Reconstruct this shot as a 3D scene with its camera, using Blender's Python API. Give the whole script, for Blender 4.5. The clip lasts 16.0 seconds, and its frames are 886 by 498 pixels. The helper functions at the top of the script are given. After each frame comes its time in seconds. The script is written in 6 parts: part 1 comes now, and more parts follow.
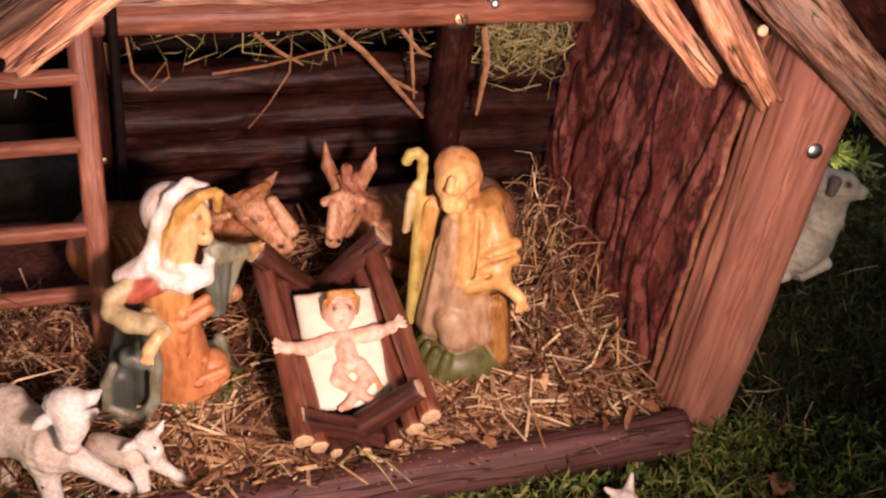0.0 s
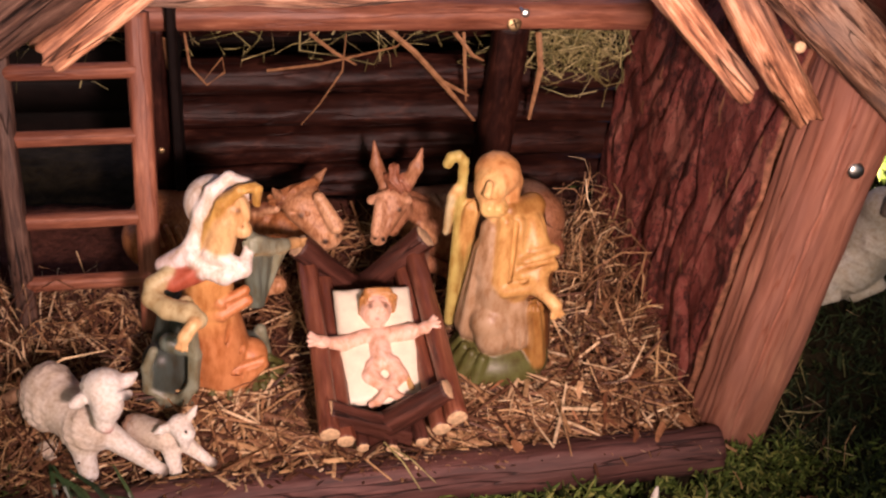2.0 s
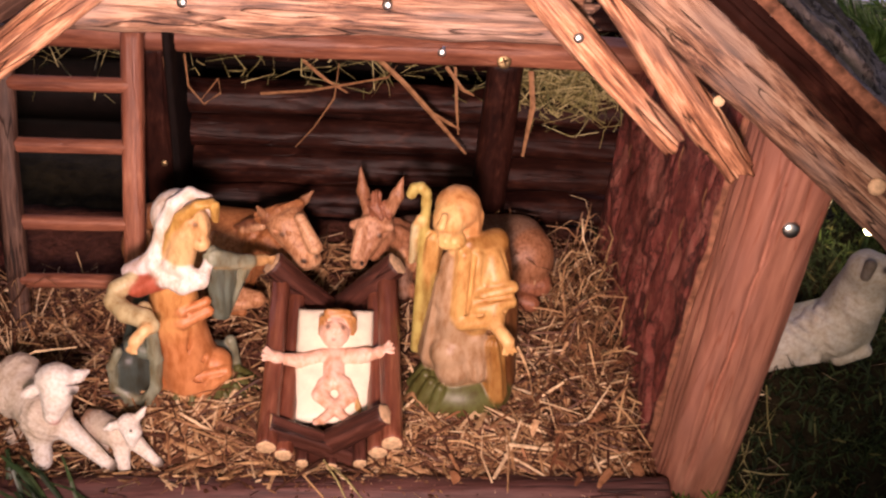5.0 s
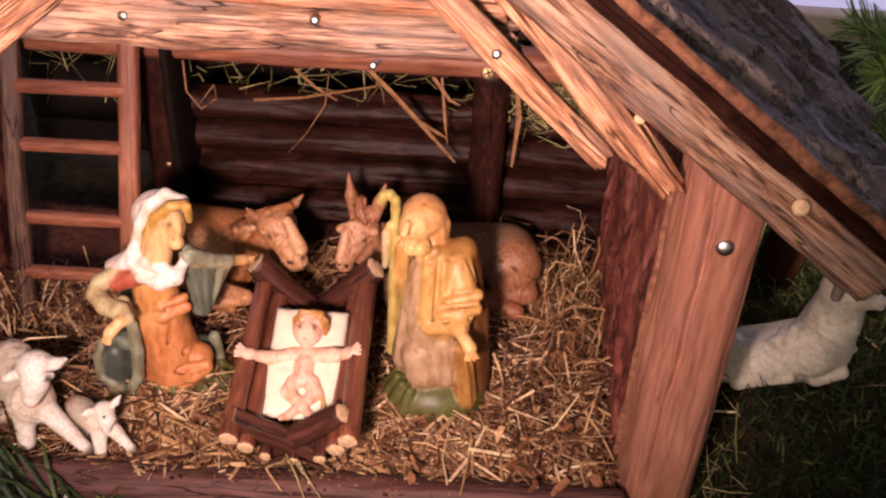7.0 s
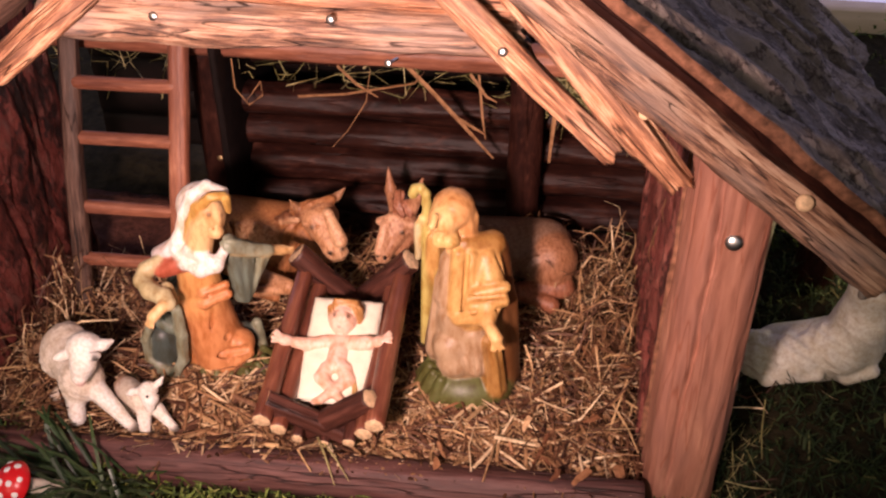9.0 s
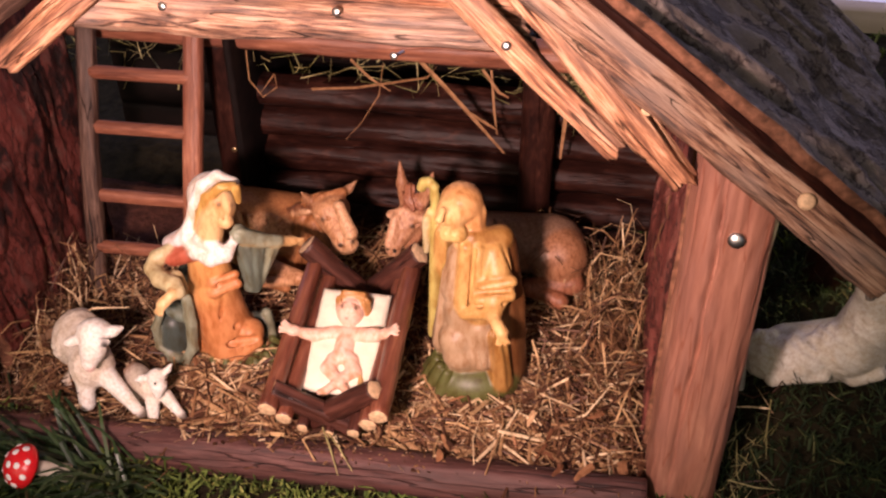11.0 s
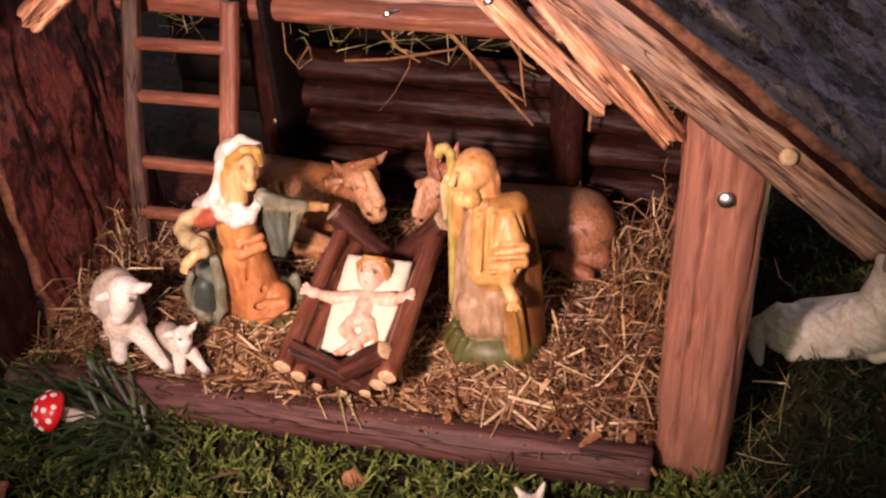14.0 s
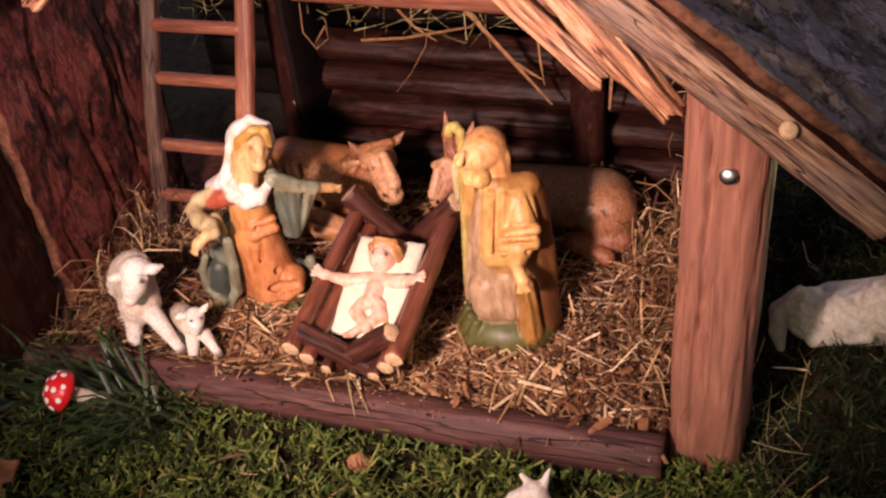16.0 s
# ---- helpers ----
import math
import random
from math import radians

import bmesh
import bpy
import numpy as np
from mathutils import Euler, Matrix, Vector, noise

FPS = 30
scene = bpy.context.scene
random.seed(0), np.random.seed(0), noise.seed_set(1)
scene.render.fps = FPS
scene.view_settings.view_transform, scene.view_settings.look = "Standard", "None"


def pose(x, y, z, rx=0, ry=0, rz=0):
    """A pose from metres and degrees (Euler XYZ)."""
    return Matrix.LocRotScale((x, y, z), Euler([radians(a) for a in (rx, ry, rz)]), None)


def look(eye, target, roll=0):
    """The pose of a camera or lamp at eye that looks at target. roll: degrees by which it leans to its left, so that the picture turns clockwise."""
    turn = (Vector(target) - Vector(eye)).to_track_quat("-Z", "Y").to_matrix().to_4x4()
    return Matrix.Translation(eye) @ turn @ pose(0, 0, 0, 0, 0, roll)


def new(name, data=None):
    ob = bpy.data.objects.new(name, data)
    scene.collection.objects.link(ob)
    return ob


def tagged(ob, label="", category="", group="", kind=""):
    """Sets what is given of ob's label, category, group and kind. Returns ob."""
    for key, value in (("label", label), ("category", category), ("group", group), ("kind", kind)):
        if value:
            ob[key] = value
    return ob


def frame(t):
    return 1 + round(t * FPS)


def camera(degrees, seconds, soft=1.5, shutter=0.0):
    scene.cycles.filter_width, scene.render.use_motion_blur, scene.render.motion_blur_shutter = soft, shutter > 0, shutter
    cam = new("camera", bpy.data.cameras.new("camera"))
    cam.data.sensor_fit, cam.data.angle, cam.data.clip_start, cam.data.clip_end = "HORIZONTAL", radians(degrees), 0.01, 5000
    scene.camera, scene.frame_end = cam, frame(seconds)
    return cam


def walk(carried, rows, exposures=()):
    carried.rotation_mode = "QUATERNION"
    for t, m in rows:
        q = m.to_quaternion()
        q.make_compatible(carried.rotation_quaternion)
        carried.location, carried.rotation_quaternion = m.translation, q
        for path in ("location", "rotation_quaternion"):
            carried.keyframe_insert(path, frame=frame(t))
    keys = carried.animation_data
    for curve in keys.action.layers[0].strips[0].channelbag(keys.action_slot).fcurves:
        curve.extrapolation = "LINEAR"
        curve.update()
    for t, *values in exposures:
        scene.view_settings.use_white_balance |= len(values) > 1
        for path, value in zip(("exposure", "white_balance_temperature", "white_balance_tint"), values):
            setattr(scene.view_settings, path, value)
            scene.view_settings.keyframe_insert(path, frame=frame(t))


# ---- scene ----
cam = camera(44.8, 16.0, soft=2.3)
METRES, EYE, TILT, LEAN, TURN = 0.36, 0.3827, -38.46, -6.94, -16.77
ROWS = [
    (0.0, 0.0, 0.0, 0.0, 0.0, 0.0, -0.0),
    (0.5, 0.0154, -0.0047, 0.0017, 1.42, -0.01, -0.57),
    (1.0, -0.0018, -0.0128, -0.0164, 2.83, 0.18, -1.26),
    (1.5, 0.002, -0.0194, -0.0024, 4.51, -0.0, -1.97),
    (2.0, 0.074, -0.0092, 0.0092, 5.0, -0.29, -2.69),
    (2.5, 0.1357, 0.008, 0.0022, 6.17, -0.32, -3.81),
    (3.0, 0.2147, 0.0033, 0.0186, 7.56, -0.17, -4.78),
    (3.5, 0.2562, 0.0098, 0.0256, 8.33, 0.19, -6.0),
    (4.0, 0.2655, -0.003, 0.0268, 9.14, 0.56, -6.48),
    (6.5, 0.454, 0.0231, 0.0596, 17.37, 0.01, -8.52),
    (7.0, 0.5032, 0.0147, 0.0657, 18.18, -0.16, -9.04),
    (7.5, 0.5194, 0.0376, 0.0599, 19.55, -0.8, -9.22),
    (8.0, 0.5542, 0.0409, 0.0626, 21.46, -1.14, -9.18),
    (8.5, 0.5762, 0.0229, 0.0736, 22.43, -1.16, -9.64),
    (9.0, 0.6003, 0.0072, 0.0728, 23.18, -1.08, -9.78),
    (11.5, 0.6508, 0.018, 0.0722, 25.16, -1.55, -10.88),
    (12.0, 0.6957, 0.0354, 0.0643, 25.97, -1.62, -10.89),
    (12.5, 0.7147, 0.0375, 0.0564, 27.12, -1.42, -11.24),
    (13.0, 0.7467, 0.0465, 0.0477, 28.15, -1.52, -11.52),
    (13.5, 0.7603, 0.0595, 0.042, 29.48, -1.94, -11.56),
    (14.0, 0.7711, 0.0641, 0.0448, 30.89, -2.41, -11.78),
    (14.5, 0.7641, 0.0747, 0.0502, 32.63, -2.86, -11.87),
    (15.0, 0.7773, 0.0805, 0.0542, 33.5, -3.16, -12.21),
    (15.5, 0.7899, 0.0985, 0.0494, 33.98, -3.45, -12.05),
    (16.0, 0.8276, 0.1351, 0.0502, 34.67, -3.78, -11.66),
]
walk(cam, [(t, pose(0, 0, EYE, TILT, LEAN, TURN) @ pose(METRES * x, METRES * y, METRES * z, 90 + pitch, roll, yaw)) for t, x, y, z, yaw, pitch, roll in ROWS],
     [(0.0, -0.10), (1.0, -0.18), (2.0, -0.28), (3.5, -0.24), (6.5, -0.12), (9.0, -0.05), (12.5, 0.0), (16.0, 0.0)])

# ---- light ----
world = bpy.data.worlds.new("world")
scene.world = world
world.use_nodes = True
wn = world.node_tree
sky = wn.nodes.new("ShaderNodeTexSky")
sky.sky_type, sky.sun_disc, sky.dust_density = "NISHITA", False, 7.0
sky.sun_elevation, sky.sun_rotation = radians(28), radians(200)
wn.nodes["Background"].inputs[1].default_value = 0.036
wn.links.new(sky.outputs[0], wn.nodes["Background"].inputs[0])


def spot(name, eye, target, watts, degrees, colour, size, blend):
    data = bpy.data.lights.new(name, "SPOT")
    data.energy, data.color, data.shadow_soft_size = watts, colour, size
    data.spot_size, data.spot_blend = radians(degrees), blend
    ob = new(name, data)
    ob.matrix_world = look(eye, target)
    return ob


# the warm little floodlight that stands before the stable
spot("floodlight", (0.098, -0.060, 0.350), (0.106, 0.395, 0.128), 26.0, 66, (1.0, 0.675, 0.63), 0.024, 1.0)


# ---- materials ----
def material(name):
    m = bpy.data.materials.new(name)
    m.use_nodes = True
    return m, m.node_tree, m.node_tree.nodes["Principled BSDF"]


def node(tree, kind, **values):
    n = tree.nodes.new(kind)
    for key, value in values.items():
        n.inputs[key].default_value = value
    return n


def ramp(tree, fac, stops):
    n = tree.nodes.new("ShaderNodeValToRGB")
    els = n.color_ramp.elements
    while len(els) < len(stops):
        els.new(0.5)
    for e, (p, c) in zip(els, stops):
        e.position, e.color = p, (*c, 1)
    tree.links.new(fac, n.inputs[0])
    return n.outputs[0]


def mapped(tree, scale, random_shift=True):
    co = tree.nodes.new("ShaderNodeTexCoord")
    mp = tree.nodes.new("ShaderNodeMapping")
    mp.inputs["Scale"].default_value = scale
    tree.links.new(co.outputs["Object"], mp.inputs["Vector"])
    if random_shift:
        info = tree.nodes.new("ShaderNodeObjectInfo")
        comb = tree.nodes.new("ShaderNodeMath")
        comb.operation = "MULTIPLY"
        comb.inputs[1].default_value = 37.0
        tree.links.new(info.outputs["Random"], comb.inputs[0])
        tree.links.new(comb.outputs[0], mp.inputs["Location"])
    return mp.outputs[0]


def mix(tree, fac, a, b, mode="MIX"):
    n = tree.nodes.new("ShaderNodeMix")
    n.data_type, n.blend_type = "RGBA", mode
    for i, v in ((0, fac), (6, a), (7, b)):
        if isinstance(v, (int, float)):
            n.inputs[i].default_value = v
        elif isinstance(v, tuple):
            n.inputs[i].default_value = (*v, 1)
        else:
            tree.links.new(v, n.inputs[i])
    return n.outputs[2]


def bump(tree, bsdf, height, strength, distance):
    n = tree.nodes.new("ShaderNodeBump")
    n.inputs["Strength"].default_value, n.inputs["Distance"].default_value = strength, distance
    tree.links.new(height, n.inputs["Height"])
    tree.links.new(n.outputs[0], bsdf.inputs["Normal"])


def wood(name, stops, patch, rough=0.6, along=28, across=330, relief=0.0012, spec=0.35, crackle=0.9):
    """Split or weathered timber: grain runs along the local x axis; patch is the colour of weathered or stained areas."""
    m, t, b = material(name)
    fine = node(t, "ShaderNodeTexNoise", Scale=1.0, Detail=7.0, Roughness=0.62, Distortion=0.4)
    t.links.new(mapped(t, (along, across, across)), fine.inputs["Vector"])
    big = node(t, "ShaderNodeTexNoise", Scale=1.0, Detail=3.0, Roughness=0.55)
    t.links.new(mapped(t, (18, 60, 60)), big.inputs["Vector"])
    crack = node(t, "ShaderNodeTexNoise", Scale=1.0, Detail=2.0, Roughness=0.5, Distortion=0.2)
    t.links.new(mapped(t, (7, 130, 130)), crack.inputs["Vector"])
    hair = node(t, "ShaderNodeTexNoise", Scale=1.0, Detail=4.0, Roughness=0.6)
    t.links.new(mapped(t, (along * 3, across * 4.5, across * 4.5)), hair.inputs["Vector"])
    both = t.nodes.new("ShaderNodeMix")
    both.inputs[0].default_value = 0.35
    t.links.new(fine.outputs[0], both.inputs[2])
    t.links.new(hair.outputs[0], both.inputs[3])
    base = ramp(t, both.outputs[0], stops)
    worn = ramp(t, big.outputs[0], [(0.45, (0, 0, 0)), (0.62, (1, 1, 1))])
    col = mix(t, worn, base, mix(t, 0.55, base, patch))
    line = ramp(t, crack.outputs[0], [(0.486, (1, 1, 1)), (0.499, (1 - crackle, (1 - crackle) * 0.8, (1 - crackle) * 0.7)), (0.508, (1, 1, 1))])
    t.links.new(mix(t, 1.0, col, line, "MULTIPLY"), b.inputs["Base Color"])
    b.inputs["Roughness"].default_value = rough
    b.inputs["Specular IOR Level"].default_value = spec
    add = t.nodes.new("ShaderNodeMath")
    add.operation = "ADD"
    t.links.new(both.outputs[0], add.inputs[0])
    t.links.new(line, add.inputs[1])
    bump(t, b, add.outputs[0], 0.8, relief)
    return m


def bark(name, stops, edge, scale, stretch, relief, rough=0.75):
    """Flaky bark: plates along the local z axis."""
    m, t, b = material(name)
    where = mapped(t, (scale, scale, scale * stretch))
    bend = node(t, "ShaderNodeTexNoise", Scale=1.6, Detail=5.0, Roughness=0.65)
    t.links.new(where, bend.inputs["Vector"])
    push = t.nodes.new("ShaderNodeVectorMath")
    push.operation = "MULTIPLY_ADD"
    push.inputs[1].default_value = (1.5, 1.5, 1.5)
    t.links.new(bend.outputs["Color"], push.inputs[0])
    t.links.new(where, push.inputs[2])
    flake = node(t, "ShaderNodeTexVoronoi", Scale=1.3)
    t.links.new(push.outputs[0], flake.inputs["Vector"])
    rim = node(t, "ShaderNodeTexVoronoi", Scale=1.3)
    rim.feature = "DISTANCE_TO_EDGE"
    t.links.new(push.outputs[0], rim.inputs["Vector"])
    fine = node(t, "ShaderNodeTexNoise", Scale=1.0, Detail=6.0, Roughness=0.7)
    t.links.new(mapped(t, (scale * 4, scale * 4, scale * 2.2)), fine.inputs["Vector"])
    warp = t.nodes.new("ShaderNodeMix")
    warp.inputs[0].default_value = 0.62
    t.links.new(flake.outputs["Color"], warp.inputs[2])
    t.links.new(fine.outputs[0], warp.inputs[3])
    gap = ramp(t, rim.outputs["Distance"], [(0.0, (0.25, 0.2, 0.2)), (0.07, (1, 1, 1))])
    col = mix(t, 1.0, ramp(t, warp.outputs[0], stops), gap, "MULTIPLY")
    speck = ramp(t, fine.outputs[0], [(0.56, (0, 0, 0)), (0.72, (1, 1, 1))])
    t.links.new(mix(t, speck, col, edge), b.inputs["Base Color"])
    b.inputs["Roughness"].default_value = rough
    b.inputs["Specular IOR Level"].default_value = 0.3
    add = t.nodes.new("ShaderNodeMath")
    add.operation = "MULTIPLY_ADD"
    add.inputs[1].default_value = 0.35
    t.links.new(fine.outputs[0], add.inputs[0])
    t.links.new(warp.outputs[0], add.inputs[2])
    bump(t, b, add.outputs[0], 1.0, relief)
    return m


def strands(name, stops, rough=0.55, spec=0.35, thin=0.0):
    """Straw, hay, moss and grass: every strand takes its own tone."""
    m, t, b = material(name)
    geo = t.nodes.new("ShaderNodeNewGeometry")
    col = ramp(t, geo.outputs["Random Per Island"], stops)
    n = node(t, "ShaderNodeTexNoise", Scale=1.0, Detail=3.0)
    t.links.new(mapped(t, (260, 260, 260), False), n.inputs["Vector"])
    dirt = ramp(t, n.outputs[0], [(0.3, (0.55, 0.5, 0.45)), (0.6, (1, 1, 1))])
    t.links.new(mix(t, 1.0, col, dirt, "MULTIPLY"), b.inputs["Base Color"])
    b.inputs["Roughness"].default_value = rough
    b.inputs["Specular IOR Level"].default_value = spec
    if thin:
        b.inputs["Subsurface Weight"].default_value = thin
        b.inputs["Subsurface Radius"].default_value = (0.002, 0.002, 0.001)
    return m


def plain(name, colour, rough=0.5, metal=0.0, vary=0.25, scale=300, relief=0.0, spec=0.4):
    m, t, b = material(name)
    n = node(t, "ShaderNodeTexNoise", Scale=1.0, Detail=5.0, Roughness=0.6)
    t.links.new(mapped(t, (scale, scale, scale)), n.inputs["Vector"])
    dark = tuple(c * (1 - vary) for c in colour)
    light = tuple(min(1, c * (1 + vary * 0.6)) for c in colour)
    t.links.new(ramp(t, n.outputs[0], [(0.3, dark), (0.7, light)]), b.inputs["Base Color"])
    b.inputs["Roughness"].default_value, b.inputs["Metallic"].default_value = rough, metal
    b.inputs["Specular IOR Level"].default_value = spec
    if relief:
        bump(t, b, n.outputs[0], 0.7, relief)
    return m


def painted(name, rough, grain, relief, wash, streak=1.0):
    """Hand-painted cast figure: the paint colours lie in the mesh, a thin brown wash sits in the hollows of the brushwork."""
    m, t, b = material(name)
    att = t.nodes.new("ShaderNodeAttribute")
    att.attribute_name = "paint"
    n = node(t, "ShaderNodeTexNoise", Scale=1.0, Detail=6.0, Roughness=0.65)
    t.links.new(mapped(t, (grain, grain, grain * streak), False), n.inputs["Vector"])
    big = node(t, "ShaderNodeTexNoise", Scale=1.0, Detail=2.0, Roughness=0.5)
    t.links.new(mapped(t, (grain * 0.3, grain * 0.3, grain * 0.3), False), big.inputs["Vector"])
    brush = ramp(t, n.outputs[0], [(0.32, wash), (0.58, (1, 1, 1))])
    tone = ramp(t, big.outputs[0], [(0.3, (0.88, 0.83, 0.75)), (0.65, (1, 1, 1))])
    col = mix(t, 1.0, mix(t, 1.0, att.outputs["Color"], brush, "MULTIPLY"), tone, "MULTIPLY")
    t.links.new(col, b.inputs["Base Color"])
    b.inputs["Roughness"].default_value = rough
    b.inputs["Specular IOR Level"].default_value = 0.36
    bump(t, b, n.outputs[0], 0.6, relief)
    return m


M_BEAM = wood("weathered_timber", [(0.39, (0.03, 0.016, 0.012)), (0.46, (0.15, 0.075, 0.048)), (0.52, (0.28, 0.15, 0.09)), (0.60, (0.46, 0.30, 0.20))], (0.24, 0.18, 0.15))
M_SPLIT = wood("split_timber", [(0.38, (0.11, 0.046, 0.026)), (0.455, (0.24, 0.10, 0.052)), (0.52, (0.46, 0.215, 0.11)), (0.60, (0.70, 0.43, 0.26))], (0.22, 0.135, 0.10))
M_POST = wood("red_brown_timber", [(0.30, (0.09, 0.026, 0.014)), (0.46, (0.20, 0.072, 0.040)), (0.56, (0.28, 0.108, 0.060)), (0.72, (0.46, 0.22, 0.13))], (0.15, 0.058, 0.040), 0.5, across=170, relief=0.0008, crackle=0.35)
M_CORNER = wood("hewn_corner_timber", [(0.28, (0.16, 0.058, 0.036)), (0.45, (0.29, 0.122, 0.080)), (0.57, (0.37, 0.165, 0.108)), (0.74, (0.52, 0.27, 0.17))], (0.25, 0.115, 0.085), 0.48, along=16, across=95, relief=0.0006, crackle=0.22)
M_LOG = wood("dark_red_log", [(0.36, (0.007, 0.002, 0.0015)), (0.48, (0.018, 0.0052, 0.0036)), (0.56, (0.030, 0.0095, 0.0062)), (0.68, (0.075, 0.027, 0.017))], (0.024, 0.0080, 0.0055), 0.5, along=60, across=120, relief=0.0010, spec=0.15, crackle=0.5)
# near-black colour that stands in for the shade inside the bay
M_BAYSHADE = plain("bay_shade_board", (0.006, 0.003, 0.0024), 0.7, vary=0.5, scale=120, relief=0.001, spec=0.15)
# darker timber, used for the left rafters, their boards and one ladder rail
M_GREYWOOD = wood("dark_brown_timber", [(0.34, (0.016, 0.008, 0.006)), (0.46, (0.055, 0.027, 0.018)), (0.56, (0.115, 0.062, 0.042)), (0.68, (0.23, 0.145, 0.105))], (0.09, 0.062, 0.050))
M_SILL = wood("purple_brown_sill", [(0.34, (0.025, 0.010, 0.009)), (0.5, (0.085, 0.033, 0.028)), (0.66, (0.15, 0.065, 0.055))], (0.08, 0.038, 0.033), 0.6)
M_CRIB = wood("glossy_red_twig", [(0.32, (0.06, 0.017, 0.010)), (0.5, (0.16, 0.050, 0.027)), (0.70, (0.30, 0.12, 0.068))], (0.11, 0.036, 0.022), 0.3, across=180, relief=0.0006, spec=0.6, crackle=0.4)
M_CRIBBARK = wood("dark_bark_twig", [(0.34, (0.014, 0.005, 0.004)), (0.5, (0.055, 0.017, 0.011)), (0.68, (0.14, 0.05, 0.034))], (0.05, 0.017, 0.011), 0.45, relief=0.0010, spec=0.35)
M_CUT = plain("cut_wood_end", (0.62, 0.42, 0.24), 0.7, vary=0.4, scale=500)
M_BARKRED = bark("red_bark", [(0.34, (0.045, 0.012, 0.009)), (0.44, (0.16, 0.036, 0.027)), (0.55, (0.235, 0.060, 0.045)), (0.66, (0.27, 0.095, 0.068))], (0.33, 0.12, 0.09), 60, 0.55, 0.0035, 0.6)
M_BARKGREY = bark("grey_pine_bark", [(0.34, (0.13, 0.098, 0.086)), (0.44, (0.24, 0.185, 0.160)), (0.57, (0.36, 0.285, 0.250)), (0.70, (0.45, 0.34, 0.28))], (0.46, 0.38, 0.33), 60, 0.7, 0.008, 0.7)
M_BARKEDGE = plain("brown_inner_bark", (0.24, 0.105, 0.060), 0.8, vary=0.6, scale=240, relief=0.002, spec=0.2)
# left wall's red bark, darkened in colour because less light falls there
M_BARKDIM = bark("dimmed_red_bark", [(0.36, (0.016, 0.005, 0.004)), (0.46, (0.12, 0.024, 0.017)), (0.55, (0.20, 0.046, 0.034)), (0.66, (0.16, 0.066, 0.050))], (0.16, 0.07, 0.055), 42, 0.38, 0.005, 0.6)
M_STRAW = strands("straw", [(0.0, (0.05, 0.020, 0.012)), (0.35, (0.15, 0.066, 0.034)), (0.62, (0.34, 0.18, 0.085)), (0.82, (0.58, 0.37, 0.18)), (1.0, (0.88, 0.69, 0.44))])
M_CHIP = strands("wood_chip", [(0.0, (0.16, 0.06, 0.03)), (0.4, (0.34, 0.15, 0.07)), (0.8, (0.55, 0.32, 0.16)), (1.0, (0.72, 0.50, 0.28))])
M_HAY = strands("green_hay", [(0.0, (0.10, 0.10, 0.03)), (0.5, (0.30, 0.26, 0.10)), (1.0, (0.55, 0.48, 0.24))])
M_MOSS = strands("moss", [(0.0, (0.022, 0.034, 0.009)), (0.4, (0.075, 0.115, 0.022)), (0.75, (0.16, 0.215, 0.045)), (1.0, (0.32, 0.33, 0.10))], 0.7, 0.2, 0.15)
M_GRASS = strands("grass", [(0.0, (0.015, 0.03, 0.012)), (0.5, (0.03, 0.06, 0.02)), (1.0, (0.07, 0.11, 0.04))], 0.4, 0.4, 0.1)
# deep green of the bank growth, darkened further for the dim right side
M_BANK = strands("dimmed_bank_moss", [(0.0, (0.008, 0.015, 0.005)), (0.5, (0.020, 0.034, 0.011)), (0.9, (0.042, 0.060, 0.020)), (1.0, (0.14, 0.13, 0.05))], 0.7, 0.2)
M_SPRUCE = strands("spruce_needles", [(0.0, (0.09, 0.16, 0.04)), (0.5, (0.22, 0.34, 0.09)), (1.0, (0.38, 0.48, 0.17))], 0.5, 0.3, 0.1)
M_SOIL = plain("dark_soil", (0.024, 0.019, 0.010), 0.95, vary=0.6, scale=120, relief=0.004, spec=0.1)
M_EARTH = plain("trodden_straw_floor", (0.085, 0.033, 0.022), 0.9, vary=0.5, scale=220, relief=0.003, spec=0.1)
M_NAIL = plain("steel_nail", (0.62, 0.60, 0.58), 0.28, 1.0, 0.15)
M_SCREW = plain("brass_screw", (0.40, 0.29, 0.15), 0.5, 1.0, 0.2)
M_GLAZE = painted("painted_plaster", 0.44, 240, 0.00016, (0.64, 0.50, 0.36), 0.35)
M_WOOL = painted("painted_wool", 0.6, 520, 0.0014, (0.76, 0.69, 0.62))
M_HIDE = painted("painted_hide", 0.40, 620, 0.0008, (0.50, 0.37, 0.29), 0.3)


# ---- builders ----
def link(name, me, mat, parent=None, label=""):
    ob = new(name, me)
    for m in (mat if isinstance(mat, (list, tuple)) else [mat]):
        if m.name not in me.materials:
            me.materials.append(m)
    if parent:
        ob.parent = parent
    if label:
        ob["label"] = label
    return ob


def part(name, bm, mat, parent=None, label="", smooth=True):
    me = bpy.data.meshes.new(name)
    bm.to_mesh(me)
    bm.free()
    for p in me.polygons:
        p.use_smooth = smooth
    return link(name, me, mat, parent, label)


def along(p0, p1, roll=0.0):
    """The pose whose x axis runs from p0 to p1, z as upright as it can be, turned by roll about x."""
    a = (Vector(p1) - Vector(p0)).normalized()
    up = Vector((0, 0, 1)) if abs(a.z) < 0.9 else Vector((0, -1, 0))
    y = up.cross(a).normalized()
    z = a.cross(y)
    m = Matrix((a, y, z)).transposed().to_4x4()
    return Matrix.Translation(p0) @ m @ pose(0, 0, 0, math.degrees(roll))


